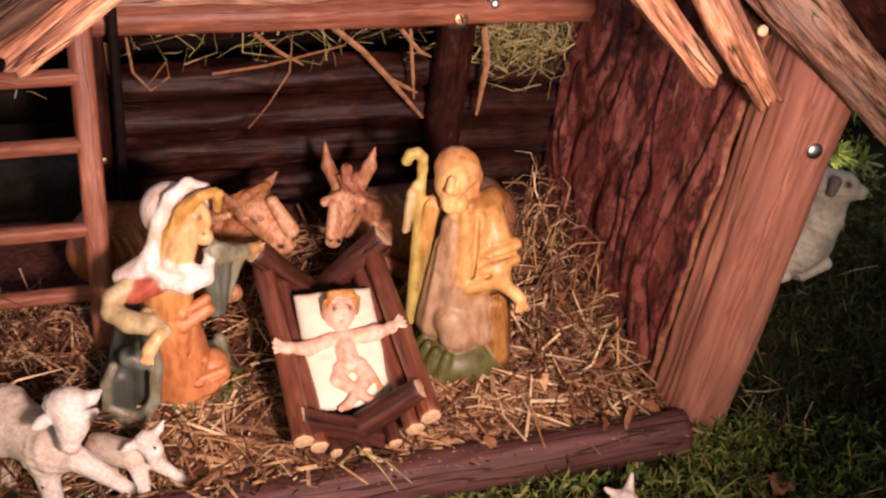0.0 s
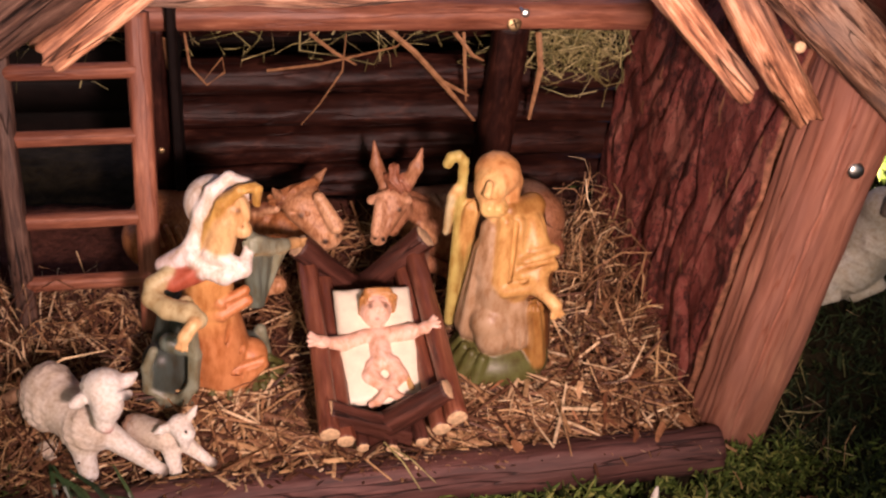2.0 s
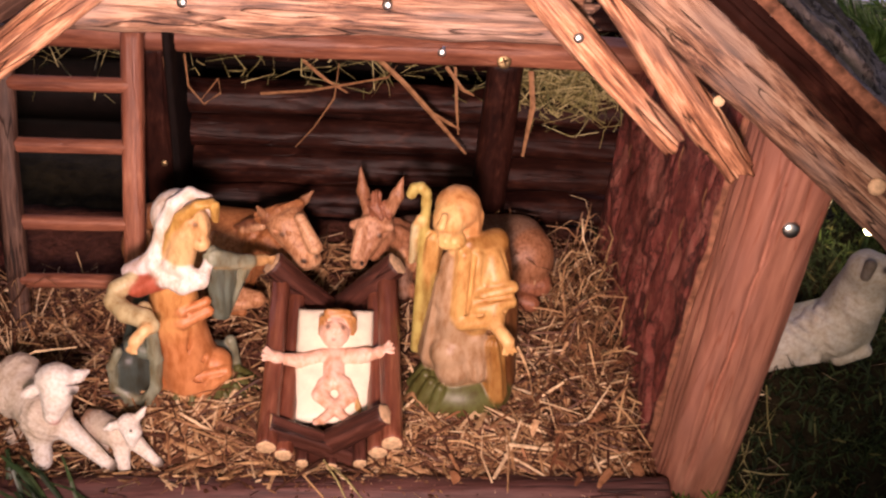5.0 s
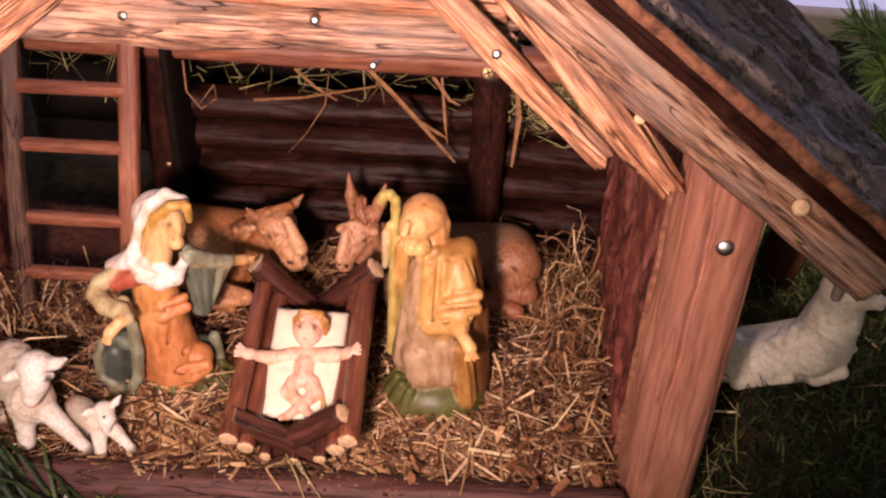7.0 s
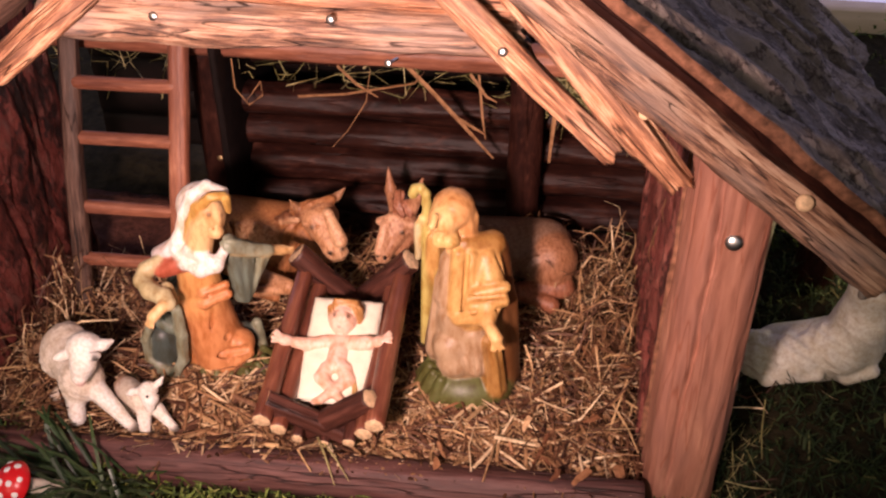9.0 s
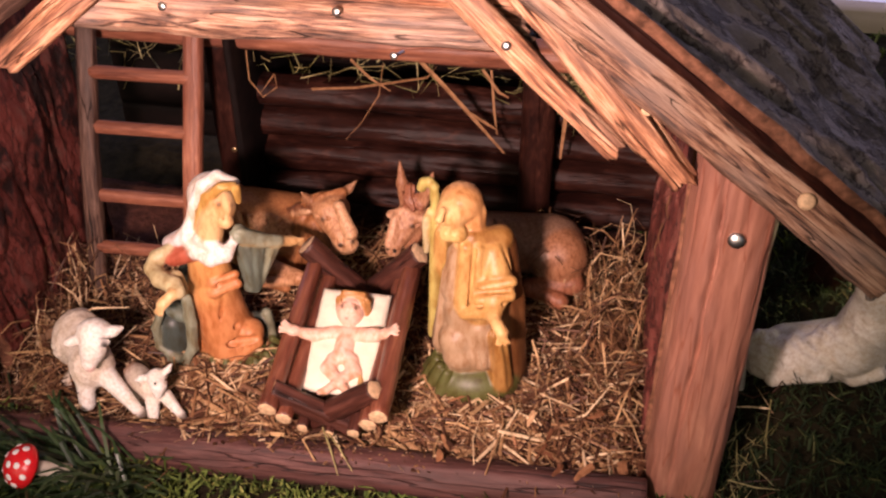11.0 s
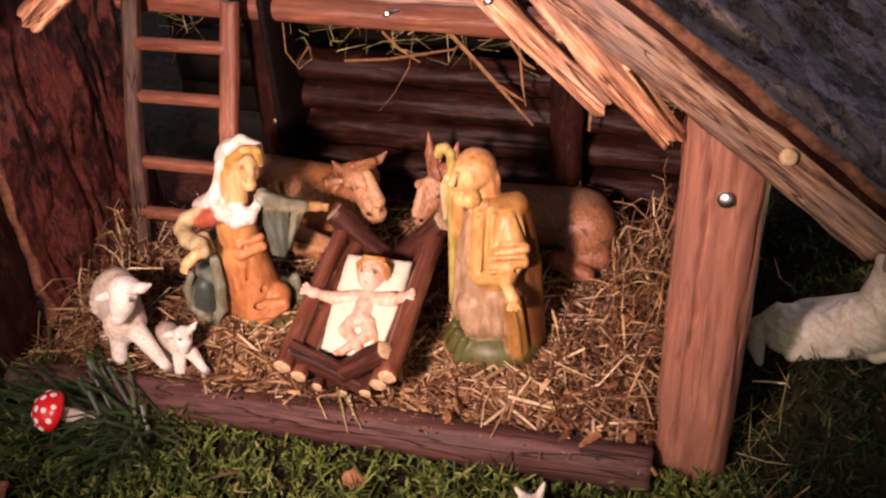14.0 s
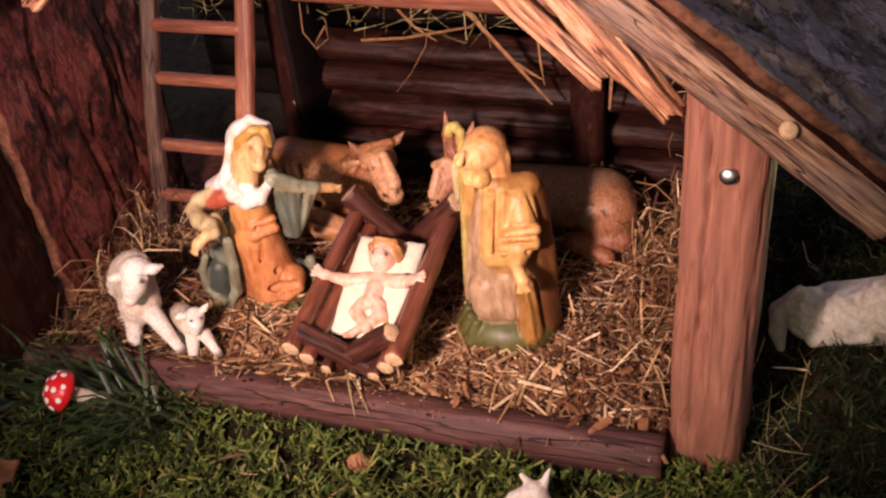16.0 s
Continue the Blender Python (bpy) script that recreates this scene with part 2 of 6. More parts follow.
def timber(name, p0, p1, w, h, mat, parent=None, label="", seed=0, power=2.0, rough=0.10, bend=0.0, segs=28, rings=36,
           taper=(1, 1), split=(0.0, 0.0), roll=0.0, cut=None, groove=0.0, crack=None):
    """A log (power 2) or hewn plank (power 4 and more) of width w and depth h from p0 to p1, with grain ridges, a slight bend,
    tapered and, if split, splintered ends; groove: the depth of the long drying cracks."""
    length = (Vector(p1) - Vector(p0)).length
    vs, fs, mats = [], [], []
    off = seed * 7.31
    for i in range(rings + 1):
        u = i / rings
        tw = taper[0] + (taper[1] - taper[0]) * u
        for j in range(segs):
            a = 2 * math.pi * j / segs
            c, s = math.cos(a), math.sin(a)
            k = (abs(c) ** power + abs(s) ** power) ** (-1 / power)
            n1 = noise.noise(Vector((u * length * 22 + off, c * 1.3, s * 1.3 + off)))
            n2 = noise.noise(Vector((u * length * 16 - off, c * 5.2 + off, s * 5.2)))
            n3 = noise.noise(Vector((u * length * 60 + off, c * 9.0, s * 9.0 - off)))
            r = k * tw * (1 + rough * (1.1 * n1 + 0.9 * n2 + 0.4 * n3))
            if groove:
                g = noise.noise(Vector((u * length * 5 + off, c * 3.7 - off, s * 3.7)))
                r -= k * groove * max(0.0, 1 - abs(g) * 9)
            if crack:
                mid = crack[0] + 0.10 * noise.noise(Vector((u * length * 30, off, 2.0)))
                wide = crack[1] * (0.5 + abs(noise.noise(Vector((u * length * 45, off, 5.0)))) * 1.6)
                r -= k * crack[2] * math.exp(-((a - mid) / wide) ** 2) * min(1.0, 6 * max(0.0, u - 0.12)) * min(1.0, 6 * max(0.0, 1.0 - u))
            x = u * length
            jag = 0.5 + 0.5 * noise.noise(Vector((c * 2.6 + off, s * 2.6, off)))
            jag2 = 0.5 + 0.5 * noise.noise(Vector((c * 7.0 + off, s * 7.0, 3.3 - off)))
            near = max(0.0, 1 - (1 - u) * length / 0.03)
            x -= split[1] * (0.65 * jag + 0.35 * jag2) * near
            near = max(0.0, 1 - u * length / 0.03)
            x += split[0] * (0.65 * jag + 0.35 * jag2) * near
            b = bend * math.sin(math.pi * u) + 0.25 * bend * math.sin(9 * u + off)
            vs.append((x, 0.5 * w * c * r, 0.5 * h * s * r + b))
    for i in range(rings):
        for j in range(segs):
            q = (j + 1) % segs
            fs.append((i * segs + j, i * segs + q, (i + 1) * segs + q, (i + 1) * segs + j))
            mats.append(0)
    for ring, flip in ((0, True), (rings, False)):
        base = ring * segs
        mid = [sum(vs[base + j][k] for j in range(segs)) / segs for k in range(3)]
        inner = len(vs)
        for j in range(segs):
            v = vs[base + j]
            vs.append((v[0] + (-1 if flip else 1) * 0.0004, mid[1] + (v[1] - mid[1]) * 0.9, mid[2] + (v[2] - mid[2]) * 0.9))
        vs.append(tuple(mid))
        for j in range(segs):
            q = (j + 1) % segs
            f = (base + j, base + q, inner + q, inner + j)
            fs.append(f[::-1] if flip else f)
            mats.append(0)
            f = (inner + j, inner + q, len(vs) - 1)
            fs.append(f[::-1] if flip else f)
            mats.append(1 if cut else 0)
    me = bpy.data.meshes.new(name)
    me.from_pydata(vs, [], fs)
    me.materials.append(mat)
    if cut:
        me.materials.append(cut)
    for p, k in zip(me.polygons, mats):
        p.use_smooth, p.material_index = True, k
    me.update()
    ob = link(name, me, mat, parent, label)
    ob.matrix_world = along(p0, p1, roll)
    return ob


def thing(name, at, label, category, group="", kind=""):
    ob = new(name)
    ob.location = at
    ob.empty_display_size = 0.02
    return tagged(ob, label, category, group, kind)


def hold(thing_ob, ob):
    """Make ob a part of thing_ob without moving it."""
    bpy.context.view_layer.update()
    keep = ob.matrix_world.copy()
    ob.parent = thing_ob
    ob.matrix_parent_inverse = thing_ob.matrix_world.inverted()
    ob.matrix_basis = keep
    return ob


def strip_mesh(name, pieces, sides=4):
    """Many thin bent strands in one mesh. pieces: (points, width, thickness, side vector)."""
    vs, fs = [], []
    for pts, w, th, side in pieces:
        base = len(vs)
        n = len(pts)
        for i, p in enumerate(pts):
            d = (pts[min(i + 1, n - 1)] - pts[max(i - 1, 0)])
            d = d / (np.linalg.norm(d) + 1e-9)
            s = side - d * np.dot(side, d)
            s = s / (np.linalg.norm(s) + 1e-9)
            u = np.cross(d, s)
            k = 1.0 if i < n - 1 else 0.45
            for a, b in ((1, 0), (0, 1), (-1, 0), (0, -1)):
                vs.append(p + s * a * w * 0.5 * k + u * b * th * 0.5 * k)
        for i in range(n - 1):
            for j in range(4):
                q = (j + 1) % 4
                fs.append((base + i * 4 + j, base + i * 4 + q, base + i * 4 + 4 + q, base + i * 4 + 4 + j))
        fs.append((base + 3, base + 2, base + 1, base))
        e = base + (n - 1) * 4
        fs.append((e, e + 1, e + 2, e + 3))
    me = bpy.data.meshes.new(name)
    me.from_pydata([tuple(v) for v in vs], [], fs)
    me.update()
    return me


def hump(x, y):
    """The uneven straw bed."""
    z = -0.0055 + 0.0035 * noise.noise(Vector((x * 28, y * 28, 0.3))) + 0.0018 * noise.noise(Vector((x * 90, y * 90, 4.0)))
    return z if y > 0.303 else max(z, 0.0080)


def lay(x0, x1, y0, y1, count, long, wide, lift, rng, flat=0.18, height=hump):
    out = []
    for _ in range(count):
        x, y = rng.uniform(x0, x1), rng.uniform(y0, y1)
        a, L = rng.uniform(0, 2 * math.pi), long * rng.uniform(0.35, 1.25)
        tilt = rng.normal(0, flat)
        d = np.array([math.cos(a) * math.cos(tilt), math.sin(a) * math.cos(tilt), math.sin(tilt)])
        c = np.array([x, y, height(x, y) + lift * rng.uniform(0, 1) ** 1.5])
        kink = rng.normal(0, 0.10, 3) * L
        kink[2] *= 0.5
        pts = [c - d * L / 2, c + kink * 0.6, c + d * L / 2]
        for p in pts:
            p[2] = max(p[2], height(p[0], p[1]) - 0.001)
        side = np.array([-math.sin(a), math.cos(a), rng.normal(0, 0.5)])
        out.append((pts, wide * rng.uniform(0.45, 1.4), wide * 0.28, side))
    return out


# ---- cast figures: rounded masses melted together ----
def figure(name, masses, label, category, at, mat, cell=0.0012, blend=0.0035, group="", soft_paint=0.0012):
    """One solid cast figure. masses: (kind, colour, numbers..., fold) in metres from the figure's foot."""
    lo, hi = np.full(3, 9.0), np.full(3, -9.0)
    for ms in masses:
        for c, r in ((ms[2], ms[3]), (ms[4], ms[5])) if ms[0] in ("limb", "cut") else ((ms[2], max(ms[3])),):
            lo, hi = np.minimum(lo, np.array(c) - r), np.maximum(hi, np.array(c) + r)
    lo, hi = lo - 0.006, hi + 0.006
    dims = np.ceil((hi - lo) / cell).astype(int) + 1
    axes = [lo[k] + cell * np.arange(dims[k]) for k in range(3)]
    P = np.stack(np.meshgrid(*axes, indexing="ij"), -1)

    def dist(Q, ms):
        if ms[0] in ("limb", "cut"):
            a, ra, b, rb = np.array(ms[2]), ms[3], np.array(ms[4]), ms[5]
            fold = ms[6] if len(ms) > 6 else None
            ab = b - a
            h = np.clip(((Q - a) @ ab) / (ab @ ab), 0, 1)
            v = Q - a - h[..., None] * ab
            d = np.linalg.norm(v, axis=-1) - (ra + (rb - ra) * h)
            if fold:
                w = ab / np.linalg.norm(ab)
                e1 = np.cross(w, [0.31, 0.8, 0.5])
                e1 /= np.linalg.norm(e1)
                e2 = np.cross(w, e1)
                th = np.arctan2(v @ e2, v @ e1)
                d = d + fold[0] * (0.3 + 0.7 * (1 - h)) * np.sin(fold[1] * th + 2.5 * h + (fold[2] if len(fold) > 2 else 0))
            return d
        c, r = np.array(ms[2]), np.array(ms[3])
        q = Q - c
        k0 = np.linalg.norm(q / r, axis=-1)
        k1 = np.linalg.norm(q / (r * r), axis=-1) + 1e-9
        d = k0 * (k0 - 1) / k1
        d = np.where(k0 < 1e-3, -r.min(), d)
        if len(ms) > 4 and ms[4]:
            d = d + ms[4][0] * np.sin(ms[4][1] * q[..., 0] + 1.3 * ms[4][1] * q[..., 2]) * np.cos(ms[4][1] * 0.8 * q[..., 1] + 0.6 * ms[4][1] * q[..., 2])
        return d

    F = np.full(P.shape[:3], 1.0)
    k = blend
    for ms in masses:
        ends = ((ms[2], ms[3]), (ms[4], ms[5])) if ms[0] in ("limb", "cut") else ((ms[2], max(ms[3])),)
        pad = blend + 3 * cell + 0.002
        c0 = np.min([np.array(c) - r for c, r in ends], 0) - pad
        c1 = np.max([np.array(c) + r for c, r in ends], 0) + pad
        i0 = np.maximum(((c0 - lo) / cell).astype(int), 0)
        i1 = np.minimum(((c1 - lo) / cell).astype(int) + 2, dims)
        box = tuple(slice(int(u), int(v)) for u, v in zip(i0, i1))
        d, G = dist(P[box], ms), F[box]
        if ms[0] == "cut":
            h = np.clip(0.5 - 0.5 * (G + d) / 0.0012, 0, 1)
            F[box] = G * (1 - h) - d * h + 0.0012 * h * (1 - h)
            continue
        h = np.clip(0.5 + 0.5 * (G - d) / k, 0, 1)
        F[box] = G * (1 - h) + d * h - k * h * (1 - h)
    S = F < 0
    corner = [(i, j, k) for i in (0, 1) for j in (0, 1) for k in (0, 1)]
    n = dims - 1
    sl = lambda c: tuple(slice(c[k], c[k] + n[k]) for k in range(3))
    cnt = sum(S[sl(c)].astype(int) for c in corner)
    active = (cnt > 0) & (cnt < 8)
    idx = np.full(tuple(n), -1)
    cells = np.argwhere(active)
    idx[active] = np.arange(len(cells))
    acc, num = np.zeros((len(cells), 3)), np.zeros(len(cells))
    for a in corner:
        for k in range(3):
            if a[k] == 1:
                continue
            b = list(a)
            b[k] = 1
            fa, fb = F[sl(a)][active], F[sl(tuple(b))][active]
            cross = (fa < 0) != (fb < 0)
            tt = np.where(cross, fa / np.where(cross, fa - fb, 1), 0)
            p = np.array(a, float) + np.zeros((len(cells), 3))
            p[:, k] += tt
            acc += np.where(cross[:, None], p, 0)
            num += cross
    V = lo + cell * (cells + acc / num[:, None])
    faces = []
    for k in range(3):
        u, w = (k + 1) % 3, (k + 2) % 3
        a = [slice(0, dims[0]), slice(0, dims[1]), slice(0, dims[2])]
        a1, a2 = list(a), list(a)
        a1[k], a2[k] = slice(0, dims[k] - 1), slice(1, dims[k])
        s1, s2 = S[tuple(a1)], S[tuple(a2)]
        for flip in (False, True):
            e = np.argwhere((s1 & ~s2) if not flip else (~s1 & s2))
            e = e[(e[:, u] > 0) & (e[:, w] > 0) & (e[:, u] < n[u]) & (e[:, w] < n[w])]
            q = []
            for du, dw in ((0, 0), (-1, 0), (-1, -1), (0, -1)):
                c = e.copy()
                c[:, u] += du
                c[:, w] += dw
                q.append(idx[c[:, 0], c[:, 1], c[:, 2]])
            q = np.stack(q, 1)
            faces.append(q[:, ::-1] if flip else q)
    Q = np.concatenate(faces)
    Q = Q[(Q >= 0).all(1)]
    me = bpy.data.meshes.new(name)
    me.from_pydata(V.tolist(), [], Q.tolist())
    # cuts carry a thin brush line of paint; in folds it also holds crease shade
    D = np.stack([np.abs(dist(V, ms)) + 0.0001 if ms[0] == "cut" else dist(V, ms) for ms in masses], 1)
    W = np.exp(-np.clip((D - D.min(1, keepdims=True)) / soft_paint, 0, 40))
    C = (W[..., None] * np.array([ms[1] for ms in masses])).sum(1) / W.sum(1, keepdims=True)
    layer = me.color_attributes.new("paint", "FLOAT_COLOR", "POINT")
    layer.data.foreach_set("color", np.c_[C, np.ones(len(C))].ravel())
    for p in me.polygons:
        p.use_smooth = True
    me.update()
    ob = link(name, me, mat)
    ob.location = at
    return tagged(ob, label, category, group)


def shift(masses, foot):
    """Masses given in the place's own metres, moved to the figure's foot."""
    f = np.array(foot)
    out = []
    for ms in masses:
        ms = list(ms)
        ms[2] = tuple(np.array(ms[2]) - f)
        if ms[0] in ("limb", "cut"):
            ms[4] = tuple(np.array(ms[4]) - f)
        out.append(tuple(ms))
    return out


# ---- ground and surroundings ----
rng = np.random.default_rng(5)


def bank(x, y):
    """The low bank of moss on which the resting sheep lies."""
    u, v = min(1.0, max(0.0, (x - 0.302) / 0.035)), min(1.0, max(0.0, (y - 0.300) / 0.065))
    w = min(1.0, max(0.0, (0.62 - y) / 0.14))
    return 0.028 * u * u * (3 - 2 * u) * v * v * (3 - 2 * v) * w


def ground_height(x, y):
    far = max(0.0, abs(x - 0.09) - 0.19) + max(0.0, 0.29 - y) + max(0.0, y - 0.5)
    return -0.016 + 0.006 * noise.noise(Vector((x * 14, y * 14, 1.7))) * min(1.0, 0.3 + far * 12) + (0.010 * min(1.0, max(0.0, (x - 0.30) / 0.05)) if y < 0.6 else -0.006) + bank(x, y)


bm = bmesh.new()
xs = [-60, -12, -3, -1.2, -0.7] + [-0.45 + 0.02 * i for i in range(61)] + [1.0, 1.6, 4, 12, 60]
ys = [-60, -12, -3, -1, -0.4] + [-0.1 + 0.02 * i for i in range(51)] + [1.2, 3, 12, 60]
rows_v = [[bm.verts.new((x, y, ground_height(x, y) if -0.6 < x < 0.9 and -0.3 < y < 1 else -0.018)) for x in xs] for y in ys]
for j in range(len(ys) - 1):
    for i in range(len(xs) - 1):
        bm.faces.new((rows_v[j][i], rows_v[j][i + 1], rows_v[j + 1][i + 1], rows_v[j + 1][i]))
tagged(part("ground", bm, M_SOIL), "dark mossy soil under the model stable", "ground", kind="structure")

# self-glowing lavender panel just behind, for a lit surface beyond; beige edging below it
m, tree, b = material("lavender_glow")
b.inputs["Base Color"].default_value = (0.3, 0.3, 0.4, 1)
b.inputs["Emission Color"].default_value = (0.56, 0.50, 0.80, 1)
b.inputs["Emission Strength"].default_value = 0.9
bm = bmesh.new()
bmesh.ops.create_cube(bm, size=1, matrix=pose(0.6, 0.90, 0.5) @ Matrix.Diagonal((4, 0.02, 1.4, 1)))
tagged(part("backdrop", bm, m, smooth=False), "self-glowing pale lavender panel behind the display", "backdrop", kind="structure")
bm = bmesh.new()
bmesh.ops.create_cube(bm, size=1, matrix=pose(0.6, 0.870, -0.025) @ Matrix.Diagonal((7, 0.03, 0.042, 1)))
bmesh.ops.bevel(bm, geom=bm.edges[:], offset=0.004, segments=2, affect="EDGES")
tagged(part("trim", bm, plain("beige_edging", (0.60, 0.47, 0.34), 0.7, vary=0.15, scale=20)), "beige edging board behind the moss", "edging", kind="structure")


def moss_blades(count, x0, x1, y0, y1, long, wide, keep):
    out = []
    while len(out) < count:
        x, y = rng.uniform(x0, x1), rng.uniform(y0, y1)
        if not keep(x, y):
            continue
        z = ground_height(x, y)
        clump = 0.5 + 0.9 * max(0.0, noise.noise(Vector((x * 45, y * 45, 8.0))) + 0.35)
        a = rng.uniform(0, 2 * math.pi)
        L = long * rng.uniform(0.5, 1.2) * clump
        lean = rng.uniform(0.3, 1.2)
        d = np.array([math.cos(a) * lean, math.sin(a) * lean, 1.0])
        d /= np.linalg.norm(d)
        p = np.array([x, y, z - 0.001 + 0.007 * clump * rng.uniform(0, 1)])
        bend = np.array([rng.normal(0, 0.2), rng.normal(0, 0.2), -0.3 * lean]) * L
        out.append(([p, p + d * L * 0.55, p + d * L + bend * 0.6], wide * rng.uniform(0.6, 1.3), wide * 0.4, np.array([-math.sin(a), math.cos(a), 0.2])))
        # side leaflets of the frond
        for s in (-1, 1):
            q = p + d * L * rng.uniform(0.3, 0.7)
            e = np.array([-math.sin(a) * s, math.cos(a) * s, 0.6]) + rng.normal(0, 0.3, 3)
            out.append(([q, q + e * L * 0.22, q + e * L * 0.36], wide * 0.7, wide * 0.3, d))
    return out


def outside(x, y):
    return not (-0.125 < x < 0.30 and 0.288 < y < 0.52)


me = strip_mesh("moss", moss_blades(13000, -0.16, 0.36, 0.185, 0.289, 0.0135, 0.0017, outside) + moss_blades(700, 0.255, 0.312, 0.276, 0.300, 0.0130, 0.0016, lambda x, y: True) + moss_blades(5000, -0.22, 0.30, 0.12, 0.50, 0.0100, 0.0011, outside))
tagged(link("moss", me, M_MOSS), "thick tangled green moss round the stable", "moss", kind="stuff")
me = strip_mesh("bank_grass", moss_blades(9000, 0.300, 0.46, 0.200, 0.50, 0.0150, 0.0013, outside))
tagged(link("bank_grass", me, M_BANK), "low grass and moss on the bank, coloured darker for its dim light", "grass", kind="stuff")
me = strip_mesh("far_moss", moss_blades(6000, 0.2, 0.75, 0.46, 0.88, 0.012, 0.0018, outside))
tagged(link("far_moss", me, M_MOSS), "rough moss and grass behind the stable", "moss", kind="stuff")
me = strip_mesh("dry_straw_in_moss", lay(-0.2, 0.45, 0.16, 0.31, 110, 0.022, 0.0010, 0.010, rng, 0.3, lambda x, y: ground_height(x, y) + 0.006)
                + lay(0.30, 0.45, 0.31, 0.48, 30, 0.022, 0.0009, 0.010, rng, 0.3, lambda x, y: ground_height(x, y) + 0.005))
tagged(link("dry_straw_in_moss", me, M_STRAW), "loose dry stalks lying in the moss", "straw", kind="stuff")

# tuft of long grass by the toadstool
blades = []
for i in range(420):
    bx, by = rng.normal(-0.015, 0.020), rng.normal(0.272, 0.010)
    by = min(by, 0.284)
    if abs(bx + 0.027) < 0.014 and by < 0.272:
        continue
    a = rng.normal(-2.2, 0.9)
    L = rng.uniform(0.02, 0.055)
    up = rng.uniform(0.25, 1.4)
    p = np.array([bx, by, ground_height(bx, by)])
    d = np.array([math.cos(a), math.sin(a) * 0.9, up])
    d /= np.linalg.norm(d)
    e = d * np.array([1, 1, 0.1])
    blades.append(([p, p + d * L * 0.45, p + d * L * 0.75 + e * L * 0.05, p + d * L * 0.8 + e * L * 0.35], rng.uniform(0.0014, 0.0026), 0.0003, np.array([-math.sin(a), math.cos(a), 0])))
tagged(link("grass_tuft", strip_mesh("grass_tuft", blades), M_GRASS), "dark green tuft of long coarse grass blades", "grass", kind="stuff")

# ---- the stable: floor, sill, posts, walls ----
bm = bmesh.new()
fx, fy = 60, 34
grid = [[bm.verts.new((-0.115 + 0.380 * i / fx, 0.306 + 0.216 * j / fy, hump(-0.115 + 0.380 * i / fx, 0.306 + 0.216 * j / fy) - 0.004)) for i in range(fx + 1)] for j in range(fy + 1)]
for j in range(fy):
    for i in range(fx):
        bm.faces.new((grid[j][i], grid[j][i + 1], grid[j + 1][i + 1], grid[j + 1][i]))
ex = bmesh.ops.extrude_face_region(bm, geom=bm.faces[:])
for v in ex["geom"]:
    if isinstance(v, bmesh.types.BMVert):
        v.co.z = -0.03
bmesh.ops.recalc_face_normals(bm, faces=bm.faces[:])
tagged(part("floor", bm, M_EARTH), "brown trodden floor of the model stable", "floor", kind="structure")

straw = lay(0.0, 0.262, 0.305, 0.490, 2700, 0.036, 0.00115, 0.0065, rng, 0.13)
straw += lay(-0.085, 0.0, 0.305, 0.440, 800, 0.036, 0.00115, 0.0065, rng, 0.13)
straw += lay(0.0, 0.155, 0.308, 0.36, 1450, 0.032, 0.0012, 0.0075, rng, 0.10)
straw += lay(0.150, 0.25, 0.307, 0.345, 880, 0.030, 0.0012, 0.0075, rng, 0.12)
straw += lay(0.03, 0.16, 0.308, 0.335, 160, 0.040, 0.0019, 0.009, rng, 0.10)
straw += lay(0.20, 0.262, 0.34, 0.48, 620, 0.034, 0.0010, 0.014, rng, 0.45)
straw += lay(-0.085, -0.03, 0.31, 0.44, 480, 0.034, 0.0010, 0.012, rng, 0.45)
straw += lay(0.10, 0.255, 0.306, 0.40, 130, 0.052, 0.0019, 0.010, rng, 0.18)
straw += lay(0.0, 0.12, 0.306, 0.35, 90, 0.050, 0.0019, 0.008, rng, 0.12)
tagged(link("straw_bedding", strip_mesh("straw_bedding", straw), M_STRAW), "golden chopped straw strewn over the stable floor", "straw", kind="stuff")
chips = lay(0.15, 0.255, 0.300, 0.365, 44, 0.017, 0.0042, 0.009, rng, 0.25) + lay(0.02, 0.09, 0.303, 0.330, 12, 0.018, 0.0034, 0.008, rng, 0.2) + lay(0.19, 0.255, 0.36, 0.42, 22, 0.018, 0.0036, 0.009, rng, 0.3)
tagged(link("wood_chips", strip_mesh("wood_chips", chips), M_CHIP), "pale flat wood chips scattered in the straw", "wood chips", kind="stuff")
wisps = []
for i in range(200):
    s = i % 3
    x, y = ((rng.uniform(0.222, 0.256), rng.uniform(0.38, 0.475)), (rng.uniform(-0.080, -0.06), rng.uniform(0.34, 0.42)), (rng.uniform(0.20, 0.256), rng.uniform(0.44, 0.475)))[s]
    L = rng.uniform(0.02, 0.055)
    d = np.array([rng.normal(0, 0.35), rng.normal(0, 0.35), 1.0])
    d /= np.linalg.norm(d)
    p = np.array([x, y, 0.0])
    sag = np.array([rng.normal(0, 0.3), rng.normal(-0.1, 0.3), -0.25]) * L
    q = [p, p + d * L * 0.5, p + d * L * 0.85 + sag * 0.35, p + d * L + sag]
    for v in q:
        v[0] = min(max(v[0], -0.0815), 0.2575)
    wisps.append((q, rng.uniform(0.0005, 0.0011), 0.0003, rng.normal(0, 1, 3)))
tagged(link("upright_straw", strip_mesh("upright_straw", wisps), M_STRAW), "thin curled straw wisps standing against the walls", "straw", kind="stuff")

stable = thing("stable", (0.09, 0.40, -0.01), "rustic model stable of logs and bark on moss", "stable")


def beam(name, p0, p1, w, h, mat, label="", **more):
    return hold(stable, timber(name, p0, p1, w, h, mat, None, label, **more))


